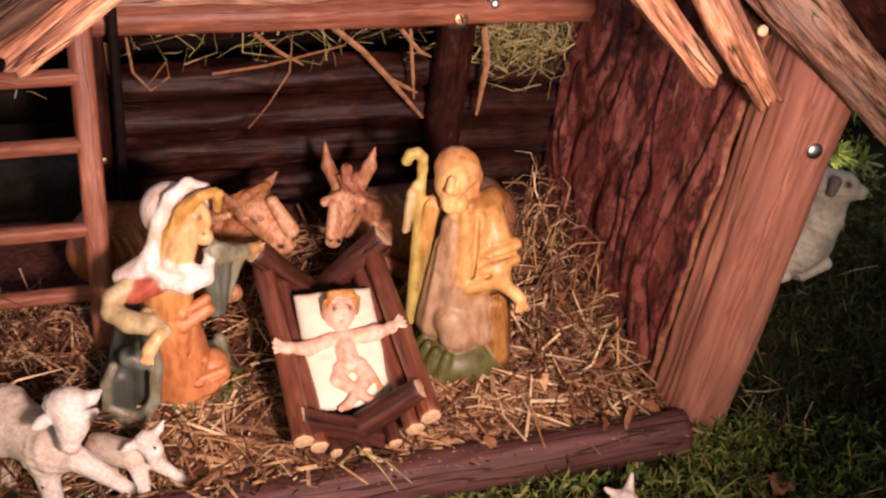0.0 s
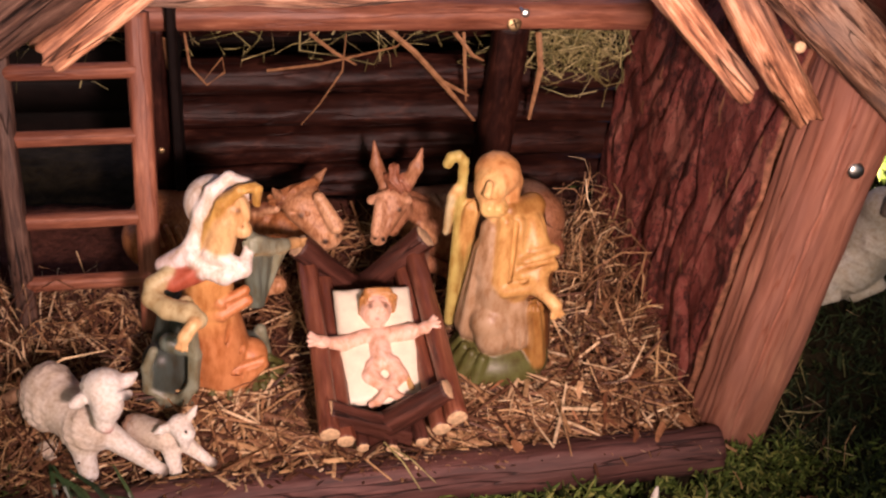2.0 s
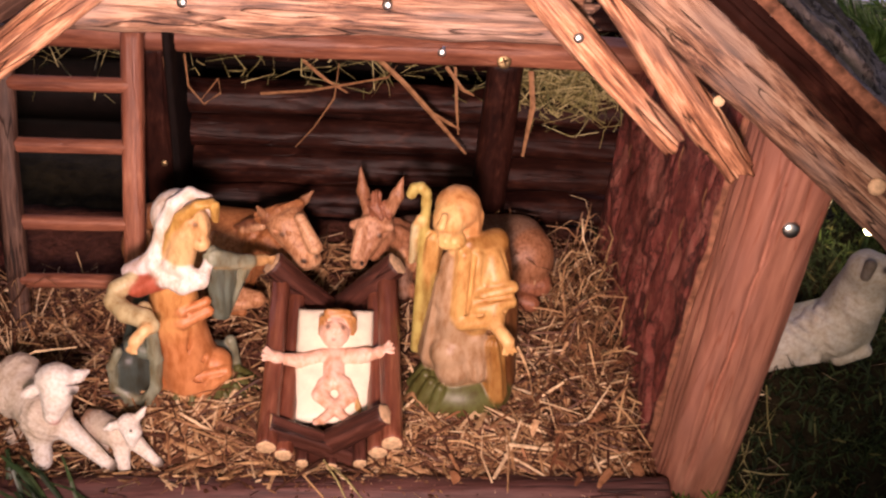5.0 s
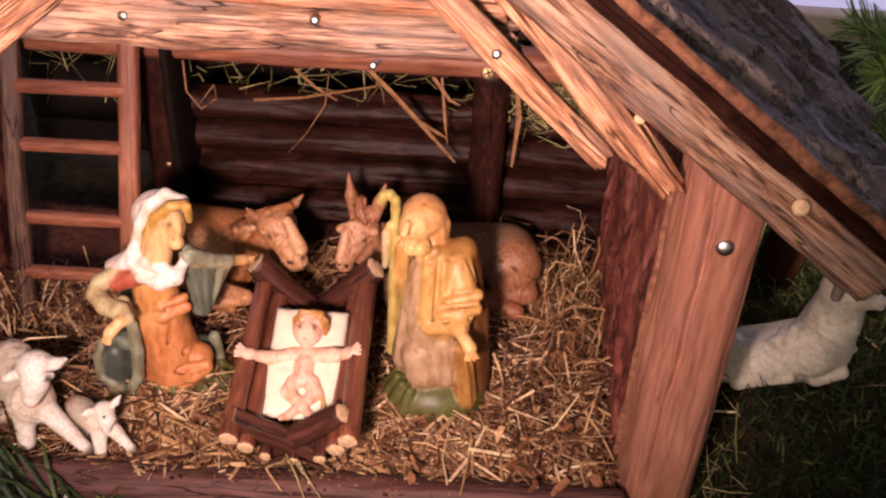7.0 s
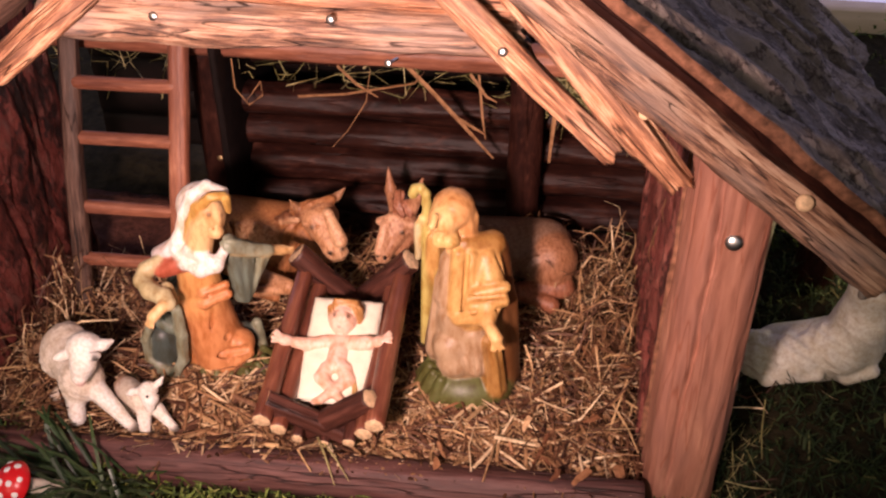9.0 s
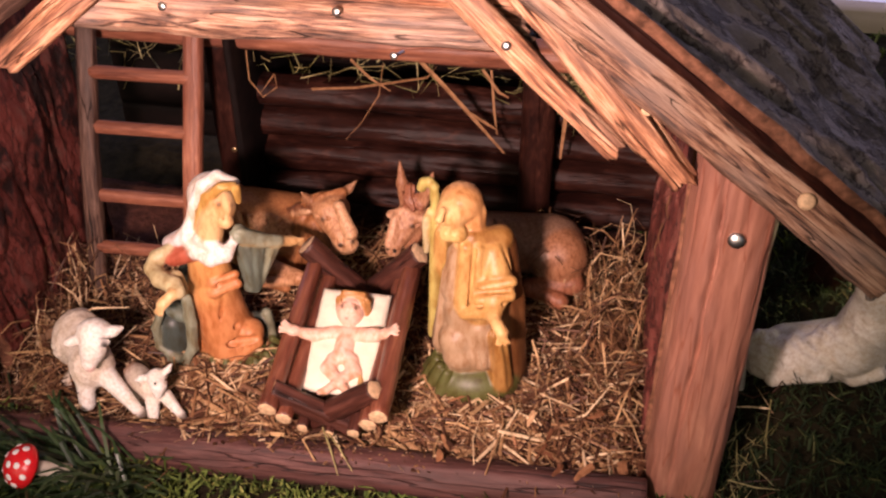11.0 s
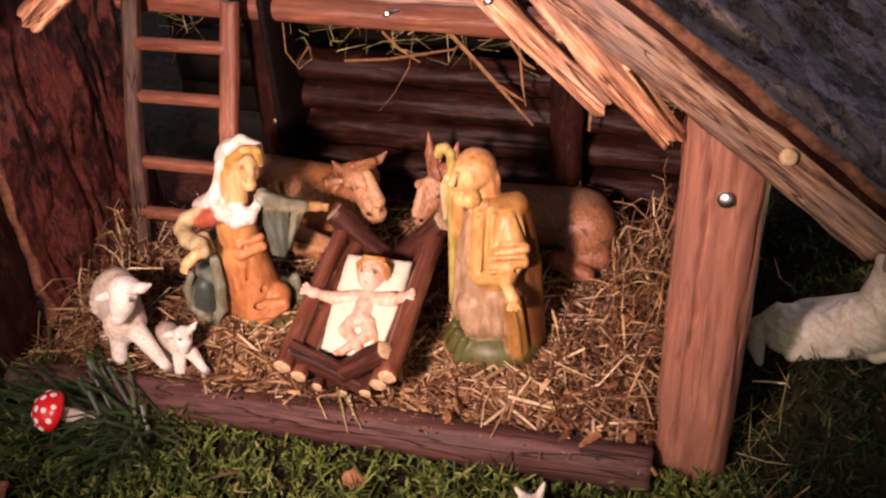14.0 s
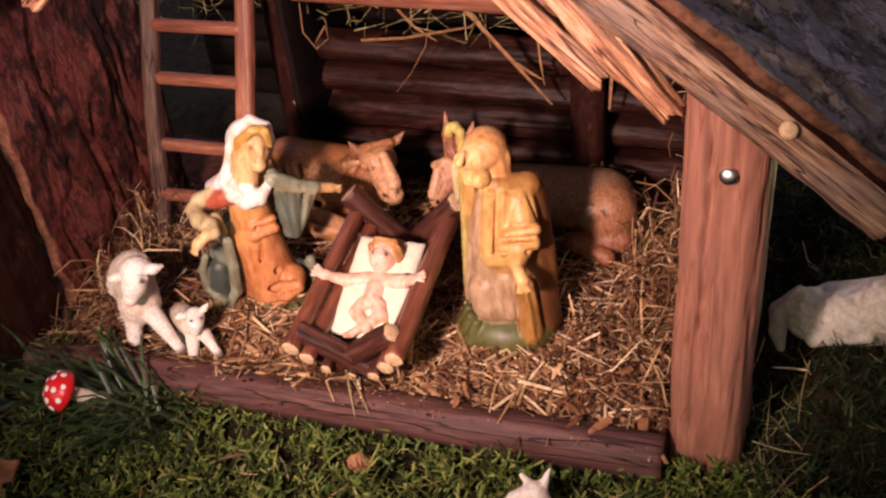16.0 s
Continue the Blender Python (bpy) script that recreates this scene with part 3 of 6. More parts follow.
beam("sill", (-0.092, 0.2975, -0.0125), (0.264, 0.2985, -0.0035), 0.021, 0.024, M_SILL, "purple-brown half-round sill log", seed=3, rough=0.12, segs=36, rings=110, power=2.1, bend=0.0015)
right_post = beam("front_post", (0.2823, 0.3215, -0.045), (0.2800, 0.3215, 0.213), 0.035, 0.034, M_CORNER, "hewn red-brown corner post with a long crack", seed=11, rough=0.06, power=3.6, rings=90, segs=120, groove=0.05, crack=(1.18, 0.055, 0.26))
beam("front_post", (-0.109, 0.318, -0.02), (-0.107, 0.318, 0.205), 0.040, 0.036, M_LOG, "dark red-brown corner post", seed=12, rough=0.08, power=3.2, rings=50, segs=36, groove=0.12)
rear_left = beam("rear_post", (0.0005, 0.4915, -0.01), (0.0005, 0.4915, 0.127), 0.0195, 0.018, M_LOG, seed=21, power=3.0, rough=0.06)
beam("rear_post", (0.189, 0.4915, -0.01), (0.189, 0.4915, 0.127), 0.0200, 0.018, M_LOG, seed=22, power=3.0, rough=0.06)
rear_beam = beam("rear_beam", (-0.105, 0.4885, 0.1325), (0.262, 0.4885, 0.1335), 0.020, 0.0165, M_POST, "brown rounded rear beam", seed=23, power=2.6, rough=0.10, rings=70)
# the two topmost logs are added, set back, to keep the hay gap dark
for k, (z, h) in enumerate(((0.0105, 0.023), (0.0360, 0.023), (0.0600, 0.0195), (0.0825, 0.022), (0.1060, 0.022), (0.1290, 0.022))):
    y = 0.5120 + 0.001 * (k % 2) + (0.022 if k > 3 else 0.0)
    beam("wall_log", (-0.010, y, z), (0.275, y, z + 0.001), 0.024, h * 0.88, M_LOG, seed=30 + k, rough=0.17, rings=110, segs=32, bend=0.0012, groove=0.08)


# added boards: their blackness paints the shade of the bay and the log gaps
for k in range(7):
    beam("bay_board", (-0.118, 0.585, 0.006 + 0.0225 * k), (0.285, 0.585, 0.0065 + 0.0225 * k), 0.010, 0.0232, M_BAYSHADE, "added board closing the bay, coloured near black for its shade", seed=130 + k, rough=0.08, power=6, rings=24, segs=20)
beam("bay_board", (0.012, 0.525, -0.02), (0.012, 0.525, 0.16), 0.006, 0.11, M_BAYSHADE, "added board closing the bay, coloured near black for its shade", seed=141, power=8, rough=0.03, rings=12, segs=20, roll=0.0)


def bark_slab(name, size, mat, label, seed, relief, m, cells=(60, 70), rag=0.004, curl=0.0):
    """A slab of bark in its own y-z plane, its outer face towards -x, with ragged edges and plates."""
    w, h, th = size
    bm = bmesh.new()
    nu, nv = cells
    front, back = [], []
    for j in range(nv + 1):
        fr, br = [], []
        for i in range(nu + 1):
            u, v = i / nu, j / nv
            e = rag * noise.noise(Vector((v * h * 60, u * 3, seed)))
            f = rag * noise.noise(Vector((u * w * 60, v * 3, seed + 9)))
            y, z = (u - 0.5) * w + e * (2 * u - 1) ** 3, (v - 0.5) * h + f * (2 * v - 1) ** 3
            wv = noise.noise(Vector((y * 38, z * 12, seed)))
            pl = noise.noise(Vector((y * 80 + 2.5 * wv, z * 30 + seed, seed)))
            cr = noise.noise(Vector((y * 34 + 1.2 * wv, z * 9, seed + 3)))
            d = relief * (0.6 * wv + 0.6 * round(pl * 4) / 4 + 0.3 * pl) - relief * 0.65 * max(0.0, 1 - abs(cr) * 9)
            d *= min(1.0, (0.5 - abs(u - 0.5)) * w / 0.010 + 0.12)
            c = curl * (2 * u - 1) ** 2
            fr.append(bm.verts.new((-th / 2 - d + c, y, z)))
            br.append(bm.verts.new((th / 2 + c, y, z)))
        front.append(fr)
        back.append(br)
    for j in range(nv):
        for i in range(nu):
            bm.faces.new((front[j][i], front[j + 1][i], front[j + 1][i + 1], front[j][i + 1]))
            bm.faces.new((back[j][i], back[j][i + 1], back[j + 1][i + 1], back[j + 1][i]))
    rim = len(bm.faces)
    for j in range(nv):
        bm.faces.new((front[j][0], back[j][0], back[j + 1][0], front[j + 1][0]))
        bm.faces.new((front[j][nu], front[j + 1][nu], back[j + 1][nu], back[j][nu]))
    for i in range(nu):
        bm.faces.new((front[0][i], front[0][i + 1], back[0][i + 1], back[0][i]))
        bm.faces.new((front[nv][i], back[nv][i], back[nv][i + 1], front[nv][i + 1]))
    bmesh.ops.recalc_face_normals(bm, faces=bm.faces[:])
    for k, f in enumerate(bm.faces):
        f.material_index = 1 if k >= rim else 0
    ob = part(name, bm, [mat, M_BARKEDGE], None, label)
    ob.matrix_world = m
    return hold(stable, ob)


bark_slab("bark_wall", (0.166, 0.215, 0.008), M_BARKRED, "flaky red-brown bark side wall", 2.0, 0.0034, pose(0.2660, 0.418, 0.090), (110, 110))
bark_slab("bark_wall", (0.135, 0.215, 0.008), M_BARKDIM, "red bark side wall, coloured darker for its weaker light", 5.0, 0.0034, pose(-0.0900, 0.404, 0.090, 0, 0, 180))

# front beam of two weathered logs, nailed
front_beam = beam("front_beam", (-0.003, 0.3345, 0.2290), (0.203, 0.3335, 0.2300), 0.028, 0.0205, M_BEAM, "weathered grey-brown front beam, splintered at its end", seed=41, rough=0.24, power=2.6, rings=90, segs=40, split=(0.004, 0.022), taper=(1, 0.8), groove=0.10)
upper_beam = beam("upper_beam", (0.000, 0.3375, 0.2475), (0.190, 0.3365, 0.2490), 0.026, 0.0215, M_SPLIT, "split upper beam with orange heartwood", seed=42, rough=0.24, power=3.0, rings=80, segs=36, split=(0.003, 0.004), groove=0.12)
beam("tie_log", (0.02, 0.340, 0.2700), (0.185, 0.340, 0.2700), 0.026, 0.022, M_LOG, seed=43, rough=0.1, rings=40)

# gable rafters; the slope is 0.776
SL = 0.776


def rafter(name, x0, x1, y, lift, w, h, mat, side=1, label="", **more):
    """A board on the gable's slope; lift is its height over the main rafter's middle line."""
    f = lambda x: 0.2185 + lift - SL * (x - 0.26)
    if side < 0:
        return beam(name, (0.20 - x0, y, f(x0)), (0.20 - x1, y, f(x1)), w, h, mat, label, **more)
    return beam(name, (x0, y, f(x0)), (x1, y, f(x1)), w, h, mat, label, **more)


right_rafter = rafter("rafter", 0.098, 0.345, 0.302, 0.000, 0.020, 0.023, M_BEAM, 1, "split rafter with long drying cracks", seed=51, rough=0.24, power=3.2, rings=100, segs=44, groove=0.14, split=(0, 0.006), cut=M_CUT)
# board in near-black, standing in for the shadow between rafter and bark
rafter("rafter_board", 0.098, 0.350, 0.291, 0.0195, 0.013, 0.014, M_LOG, 1, "thin edge board, coloured dark for the shadow gap under the bark", seed=52, rough=0.2, power=3.0, rings=80, split=(0, 0.01), groove=0.1)
strip_a = beam("splint", (0.150, 0.3165, 0.268), (0.234, 0.3165, 0.184), 0.008, 0.0125, M_SPLIT, "pale split strip with a splintered tip", seed=53, rough=0.24, power=4, rings=60, split=(0, 0.012), taper=(1, 0.8))
strip_b = beam("splint", (0.165, 0.3125, 0.288), (0.262, 0.3145, 0.173), 0.010, 0.0165, M_SPLIT, "broad split strip with a splintered tip", seed=54, rough=0.26, power=4, rings=70, split=(0, 0.013), taper=(1.1, 0.7), groove=0.26)
rafter("inner_rafter", 0.105, 0.325, 0.352, -0.004, 0.016, 0.016, M_LOG, 1, seed=55, rough=0.1)
rafter("inner_rafter", 0.105, 0.325, 0.425, -0.004, 0.016, 0.016, M_LOG, 1, seed=56, rough=0.1)
rafter("rafter", 0.098, 0.345, 0.302, -0.006, 0.020, 0.026, M_GREYWOOD, -1, "dark brown rafter", seed=61, rough=0.22, power=3.2, rings=90, segs=40, groove=0.14, cut=M_CUT)
rafter("rafter_board", 0.098, 0.350, 0.289, 0.0160, 0.013, 0.014, M_GREYWOOD, -1, "thin edge board", seed=62, rough=0.2, power=3.0, rings=70, groove=0.1)
rafter("rafter_board", 0.098, 0.350, 0.280, 0.0330, 0.013, 0.016, M_GREYWOOD, -1, "thin edge board", seed=63, rough=0.2, power=3.0, rings=70, groove=0.1)
beam("splint", (0.05, 0.3165, 0.268), (-0.027, 0.3165, 0.2035), 0.008, 0.0125, M_SPLIT, "orange split strip", seed=64, rough=0.15, power=4, rings=50, split=(0, 0.01))
rafter("inner_rafter", 0.105, 0.325, 0.352, -0.004, 0.016, 0.016, M_LOG, -1, seed=65, rough=0.1)
rafter("inner_rafter", 0.105, 0.325, 0.425, -0.004, 0.016, 0.016, M_LOG, -1, seed=66, rough=0.1)

# roof: dark boards under thick grey bark
ang = math.degrees(math.atan(SL))
for side in (1, -1):
    for k in range(7):
        x = 0.118 + 0.0305 * k
        z = 0.2185 + 0.0115 - SL * (x - 0.26)
        # upper boards are lengthened backwards, out of view, to keep sky light out
        back = 0.590 if k < 5 else 0.425
        beam("roof_board", (x if side > 0 else 0.20 - x, 0.316, z), (x if side > 0 else 0.20 - x, back, z), 0.038, 0.005, M_LOG, seed=70 + k + 10 * side, power=8, rough=0.04, rings=14, segs=24, roll=radians(ang * side))
    x = 0.2235
    z = 0.2185 + 0.0300 - SL * (x - 0.26)
    m = pose(x, 0.350, z, 0, 90 + ang, 0) if side > 0 else pose(0.20 - x, 0.350, z, 0, 90 - ang, 0)
    bark_slab("bark_roof", (0.166, 0.313, 0.005), M_BARKGREY, "thick dark grey pine bark laid as roofing", 3.0 + side, 0.0065, m, (110, 200), 0.0035)
beam("ridge_log", (0.10, 0.27, 0.372), (0.10, 0.43, 0.372), 0.03, 0.022, M_LOG, seed=91)


def nail(at, facing, r, timber_ob, mat=M_NAIL, name="nail", cross=False):
    """A domed nail head, or a cross-slotted screw head, with a short shank."""
    bm = bmesh.new()
    bmesh.ops.create_uvsphere(bm, u_segments=20, v_segments=12, radius=r)
    for v in bm.verts:
        v.co.z *= 0.45 if not cross else 0.3
    bmesh.ops.create_cone(bm, cap_ends=True, segments=12, radius1=r * 0.4, radius2=r * 0.4, depth=0.012, matrix=pose(0, 0, -0.006))
    if cross:
        for a in (0, 90):
            bmesh.ops.create_cube(bm, size=1, matrix=pose(0, 0, r * 0.27, 0, 0, a + 20) @ Matrix.Diagonal((r * 1.1, r * 0.24, r * 0.12, 1)))
    ob = part(name, bm, mat)
    if cross:
        ob.data.materials.append(M_LOG)
        n = len(ob.data.polygons)
        for p in ob.data.polygons[n - 12:]:
            p.material_index = 1
    d = Vector(facing).normalized()
    ob.matrix_world = Matrix.Translation(at) @ d.to_track_quat("Z", "Y").to_matrix().to_4x4()
    return hold(timber_ob, ob)


FACE = (-0.15, -1, 0.35)
nail((0.2812, 0.3040, 0.1590), FACE, 0.0036, right_post)
nail((0.047, 0.322, 0.2335), FACE, 0.0019, front_beam)
nail((0.118, 0.3215, 0.2370), FACE, 0.0019, upper_beam)
nail((0.139, 0.3265, 0.2170), FACE, 0.0016, front_beam)
nail((0.185, 0.3115, 0.2335), FACE, 0.0019, strip_a)
nail((0.2394, 0.3075, 0.2134), FACE, 0.0022, strip_b, M_CUT, "dowel")
nail((0.3006, 0.2905, 0.1905), FACE, 0.0034, right_rafter, M_CUT, "dowel")
nail((0.186, 0.4785, 0.1320), (0, -1, 0.4), 0.0040, rear_beam, M_SCREW, "screw", True)
nail((0.003, 0.482, 0.055), (0, -1, 0.2), 0.0018, rear_left, M_SCREW)

# ladder to the loft
ladder = thing("ladder", (-0.033, 0.405, 0.0), "small rough wooden ladder leaning on the rear beam", "ladder")
hold(ladder, timber("rail", (-0.0635, 0.404, -0.001), (-0.0665, 0.463, 0.146), 0.0105, 0.010, M_GREYWOOD, seed=101, rough=0.14, bend=0.002, power=2.6, rings=50, groove=0.08))
hold(ladder, timber("rail", (-0.0040, 0.404, -0.001), (-0.0030, 0.463, 0.146), 0.0110, 0.010, M_POST, seed=102, rough=0.08, bend=0.001, power=3, rings=50, groove=0.06))
for k, z in enumerate((0.025, 0.0545, 0.0920, 0.1212)):
    y = 0.404 + 0.4 * z - 0.001
    hold(ladder, timber("rung", (-0.0630, y, z), (-0.0045, y, z + 0.001), 0.007, 0.0072, M_POST, seed=110 + k, rough=0.08, power=3.2, rings=20, segs=20))

# hay stuffed behind and under the rear beam, and the stalks that hang from it
hay = []
for i in range(640):
    x = rng.uniform(-0.10, 0.26)
    right = rng.uniform() < 0.76
    if right:
        x = rng.normal(0.228, 0.017)
    c = np.array([x, rng.normal(0.503, 0.008), rng.normal(0.112 if not right else 0.108, 0.009)])
    d = rng.normal(0, 1, 3) * np.array([1, 0.5, 0.7])
    d /= np.linalg.norm(d)
    L = rng.uniform(0.008, 0.035)
    bend = rng.normal(0, 0.18, 3) * L
    q = [c - d * L / 2, c + bend, c + d * L / 2]
    for v in q:
        v[0], v[1] = min(v[0], 0.258), max(v[1], 0.4905 if v[2] > 0.12 else 0.482)
    hay.append((q, rng.uniform(0.0004, 0.0011), 0.0003, rng.normal(0, 1, 3)))
tagged(link("hay", strip_mesh("hay", hay), M_HAY), "greenish hay stuffed under the rear beam", "hay", kind="stuff")


def stalk(pts, w, mat=M_STRAW):
    me = strip_mesh("straw_stalk", [([np.array(p, float) for p in pts], w, w * 0.25, np.array([0.5, -0.3, 0.6]))])
    tagged(link("straw_stalk", me, mat), "dry straw stalk hanging from the rear beam", "straw", "hanging stalks")


stalk([(0.118, 0.486, 0.1270), (0.134, 0.478, 0.1160), (0.150, 0.476, 0.099), (0.171, 0.476, 0.0740)], 0.0036)
stalk([(0.150, 0.477, 0.0990), (0.160, 0.475, 0.094), (0.166, 0.476, 0.0900)], 0.0028)
stalk([(0.058, 0.476, 0.1065), (0.085, 0.477, 0.1095), (0.125, 0.479, 0.1185), (0.130, 0.484, 0.1235)], 0.0032)
stalk([(0.076, 0.476, 0.0735), (0.086, 0.477, 0.086), (0.097, 0.478, 0.1050), (0.099, 0.484, 0.1230)], 0.0014)
stalk([(0.018, 0.484, 0.1240), (0.020, 0.478, 0.108), (0.028, 0.476, 0.0985), (0.037, 0.476, 0.106), (0.036, 0.477, 0.114), (0.026, 0.477, 0.100)], 0.0017)
stalk([(0.0085, 0.479, 0.1240), (0.0090, 0.479, 0.1060)], 0.0022)
stalk([(0.156, 0.484, 0.1240), (0.166, 0.479, 0.113), (0.172, 0.478, 0.1105)], 0.0026)
stalk([(0.202, 0.484, 0.1240), (0.205, 0.479, 0.105), (0.2035, 0.479, 0.0720)], 0.0034)
stalk([(0.080, 0.484, 0.1235), (0.092, 0.478, 0.1160), (0.104, 0.478, 0.1085)], 0.0024)
stalk([(0.161, 0.484, 0.1240), (0.164, 0.480, 0.098), (0.166, 0.480, 0.0840)], 0.0018)

# thin pale slivers in place of the bright slits in the bark wall
for y, z, L in ((0.375, 0.150, 0.013), (0.352, 0.128, 0.012), (0.362, 0.112, 0.011), (0.368, 0.064, 0.010), (0.44, 0.128, 0.008), (0.452, 0.10, 0.006), (0.336, 0.155, 0.010)):
    me = strip_mesh("sliver", [([np.array((0.2560, y, z)), np.array((0.2548, y - 0.002, z - L / 2)), np.array((0.2560, y - 0.003, z - L))], 0.0011, 0.0005, np.array([0.2, 1, 0]))])
    tagged(link("straw_sliver", me, M_STRAW), "thin pale sliver in place of a bright slit in the bark", "straw", "bark slivers")

# ---- manger with the infant figure ----
manger = thing("manger", (0.102, 0.355, 0.0), "little manger of glossy red-brown twigs with sawn ends", "manger")


def twig(name, p0, p1, r, mat=M_CRIB, seed=0, label=""):
    hold(manger, timber(name, p0, p1, 2 * r, 2 * r, mat, None, label, seed=seed, rough=0.22 if mat is M_CRIBBARK else 0.12, segs=22, rings=30, cut=M_CUT, power=2.2))


twig("side_twig", (0.0735, 0.3025, 0.0255), (0.0735, 0.4085, 0.0365), 0.0048, seed=1)
twig("side_twig", (0.1305, 0.3025, 0.0300), (0.1285, 0.4085, 0.0390), 0.0052, seed=2)
twig("side_twig", (0.0810, 0.3040, 0.0185), (0.0815, 0.4080, 0.0285), 0.0044, seed=3)
twig("side_twig", (0.1245, 0.3040, 0.0215), (0.1225, 0.4080, 0.0300), 0.0046, seed=4)
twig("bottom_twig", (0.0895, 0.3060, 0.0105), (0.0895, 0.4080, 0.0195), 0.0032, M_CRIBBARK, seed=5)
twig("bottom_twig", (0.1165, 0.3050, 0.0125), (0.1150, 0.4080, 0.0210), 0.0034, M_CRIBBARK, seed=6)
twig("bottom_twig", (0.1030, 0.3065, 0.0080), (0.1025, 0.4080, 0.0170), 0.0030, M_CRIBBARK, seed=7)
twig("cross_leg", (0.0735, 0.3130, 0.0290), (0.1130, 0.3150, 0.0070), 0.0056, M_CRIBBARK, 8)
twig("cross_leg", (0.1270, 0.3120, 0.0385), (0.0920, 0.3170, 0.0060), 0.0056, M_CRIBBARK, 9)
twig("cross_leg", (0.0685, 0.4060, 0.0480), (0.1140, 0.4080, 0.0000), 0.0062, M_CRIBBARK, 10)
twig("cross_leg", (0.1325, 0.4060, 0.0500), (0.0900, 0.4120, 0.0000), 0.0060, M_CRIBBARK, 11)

# white cushion
bm = bmesh.new()
nu, nv = 26, 36
top, bot = [], []
for j in range(nv + 1):
    a, b = [], []
    for i in range(nu + 1):
        u, v = 2 * i / nu - 1, 2 * j / nv - 1
        puff = ((1 - abs(u) ** 6) * (1 - abs(v) ** 6)) ** 0.5
        wr = 0.0006 * noise.noise(Vector((u * 4, v * 6, 2.2)))
        x, y = u * 0.0190 * (1 + 0.03 * noise.noise(Vector((v * 3, 0, 1)))), v * 0.0305
        a.append(bm.verts.new((x, y, 0.0004 + 0.0036 * puff + wr)))
        b.append(bm.verts.new((x, y, -0.0004 - 0.0024 * puff)))
    top.append(a)
    bot.append(b)
for j in range(nv):
    for i in range(nu):
        bm.faces.new((top[j][i], top[j][i + 1], top[j + 1][i + 1], top[j + 1][i]))
        bm.faces.new((bot[j][i], bot[j + 1][i], bot[j + 1][i + 1], bot[j][i + 1]))
for j in range(nv):
    bm.faces.new((top[j][0], top[j + 1][0], bot[j + 1][0], bot[j][0]))
    bm.faces.new((top[j][nu], bot[j][nu], bot[j + 1][nu], top[j + 1][nu]))
for i in range(nu):
    bm.faces.new((top[0][i], bot[0][i], bot[0][i + 1], top[0][i + 1]))
    bm.faces.new((top[nv][i], top[nv][i + 1], bot[nv][i + 1], bot[nv][i]))
bmesh.ops.recalc_face_normals(bm, faces=bm.faces[:])
cushion = part("cushion", bm, plain("cream_plaster_cloth", (0.76, 0.68, 0.53), 0.5, vary=0.10, scale=160, relief=0.0006))
cushion.matrix_world = pose(0.1025, 0.3545, 0.0270, 20)
tagged(cushion, "cream-white cushion lying in the manger", "cushion")

PINK, GOLD, WHITE, BROW = (0.78, 0.52, 0.42), (0.44, 0.22, 0.075), (0.74, 0.70, 0.66), (0.16, 0.08, 0.05)


def spread_hand(c, way, up, r, colour):
    """A small open hand: a palm and four stub fingers."""
    c, way, up = np.array(c), np.array(way) / np.linalg.norm(way), np.array(up) / np.linalg.norm(up)
    out = [("ball", colour, tuple(c), (r * 1.15, r * 1.05, r * 0.9))]
    for k in (-1.4, -0.5, 0.4, 1.3):
        d = way + up * 0.42 * k
        d = d / np.linalg.norm(d)
        out.append(("limb", colour, tuple(c + d * r * 0.6), r * 0.36, tuple(c + d * r * 2.1), r * 0.26))
    return out


MOUTH, CLOTH = (0.70, 0.25, 0.20), (0.62, 0.44, 0.20)
infant_head = [
    ("ball", PINK, (0.1023, 0.3665, 0.0381), (0.0075, 0.0078, 0.0083)),
    ("ball", PINK, (0.1021, 0.3635, 0.0342), (0.0044, 0.0039, 0.0033)),
    ("ball", GOLD, (0.1042, 0.3770, 0.0321), (0.0102, 0.0085, 0.0096), (0.0004, 900)),
    ("limb", GOLD, (0.0970, 0.3680, 0.0445), 0.0025, (0.0962, 0.3680, 0.0314), 0.0022, (0.0004, 4)),
    ("limb", GOLD, (0.1098, 0.3690, 0.0437), 0.0028, (0.1112, 0.3700, 0.0276), 0.0025, (0.0004, 4)),
    ("limb", GOLD, (0.0986, 0.3710, 0.0469), 0.0019, (0.1084, 0.3710, 0.0459), 0.0022, (0.0004, 4)),
    ("limb", PINK, (0.1019, 0.3618, 0.0439), 0.0008, (0.1016, 0.3604, 0.0424), 0.0008),
    ("ball", BROW, (0.0992, 0.3629, 0.0444), (0.0009, 0.0009, 0.0009)),
    ("ball", BROW, (0.1059, 0.3629, 0.0441), (0.0009, 0.0009, 0.0009)),
    ("cut", BROW, (0.0973, 0.3667, 0.0442), 0.0003, (0.1005, 0.3655, 0.0457), 0.0003),
    ("cut", BROW, (0.1043, 0.3652, 0.0456), 0.0003, (0.1081, 0.3660, 0.0434), 0.0003),
    ("ball", MOUTH, (0.1019, 0.3589, 0.0401), (0.0007, 0.0007, 0.0007)),
]
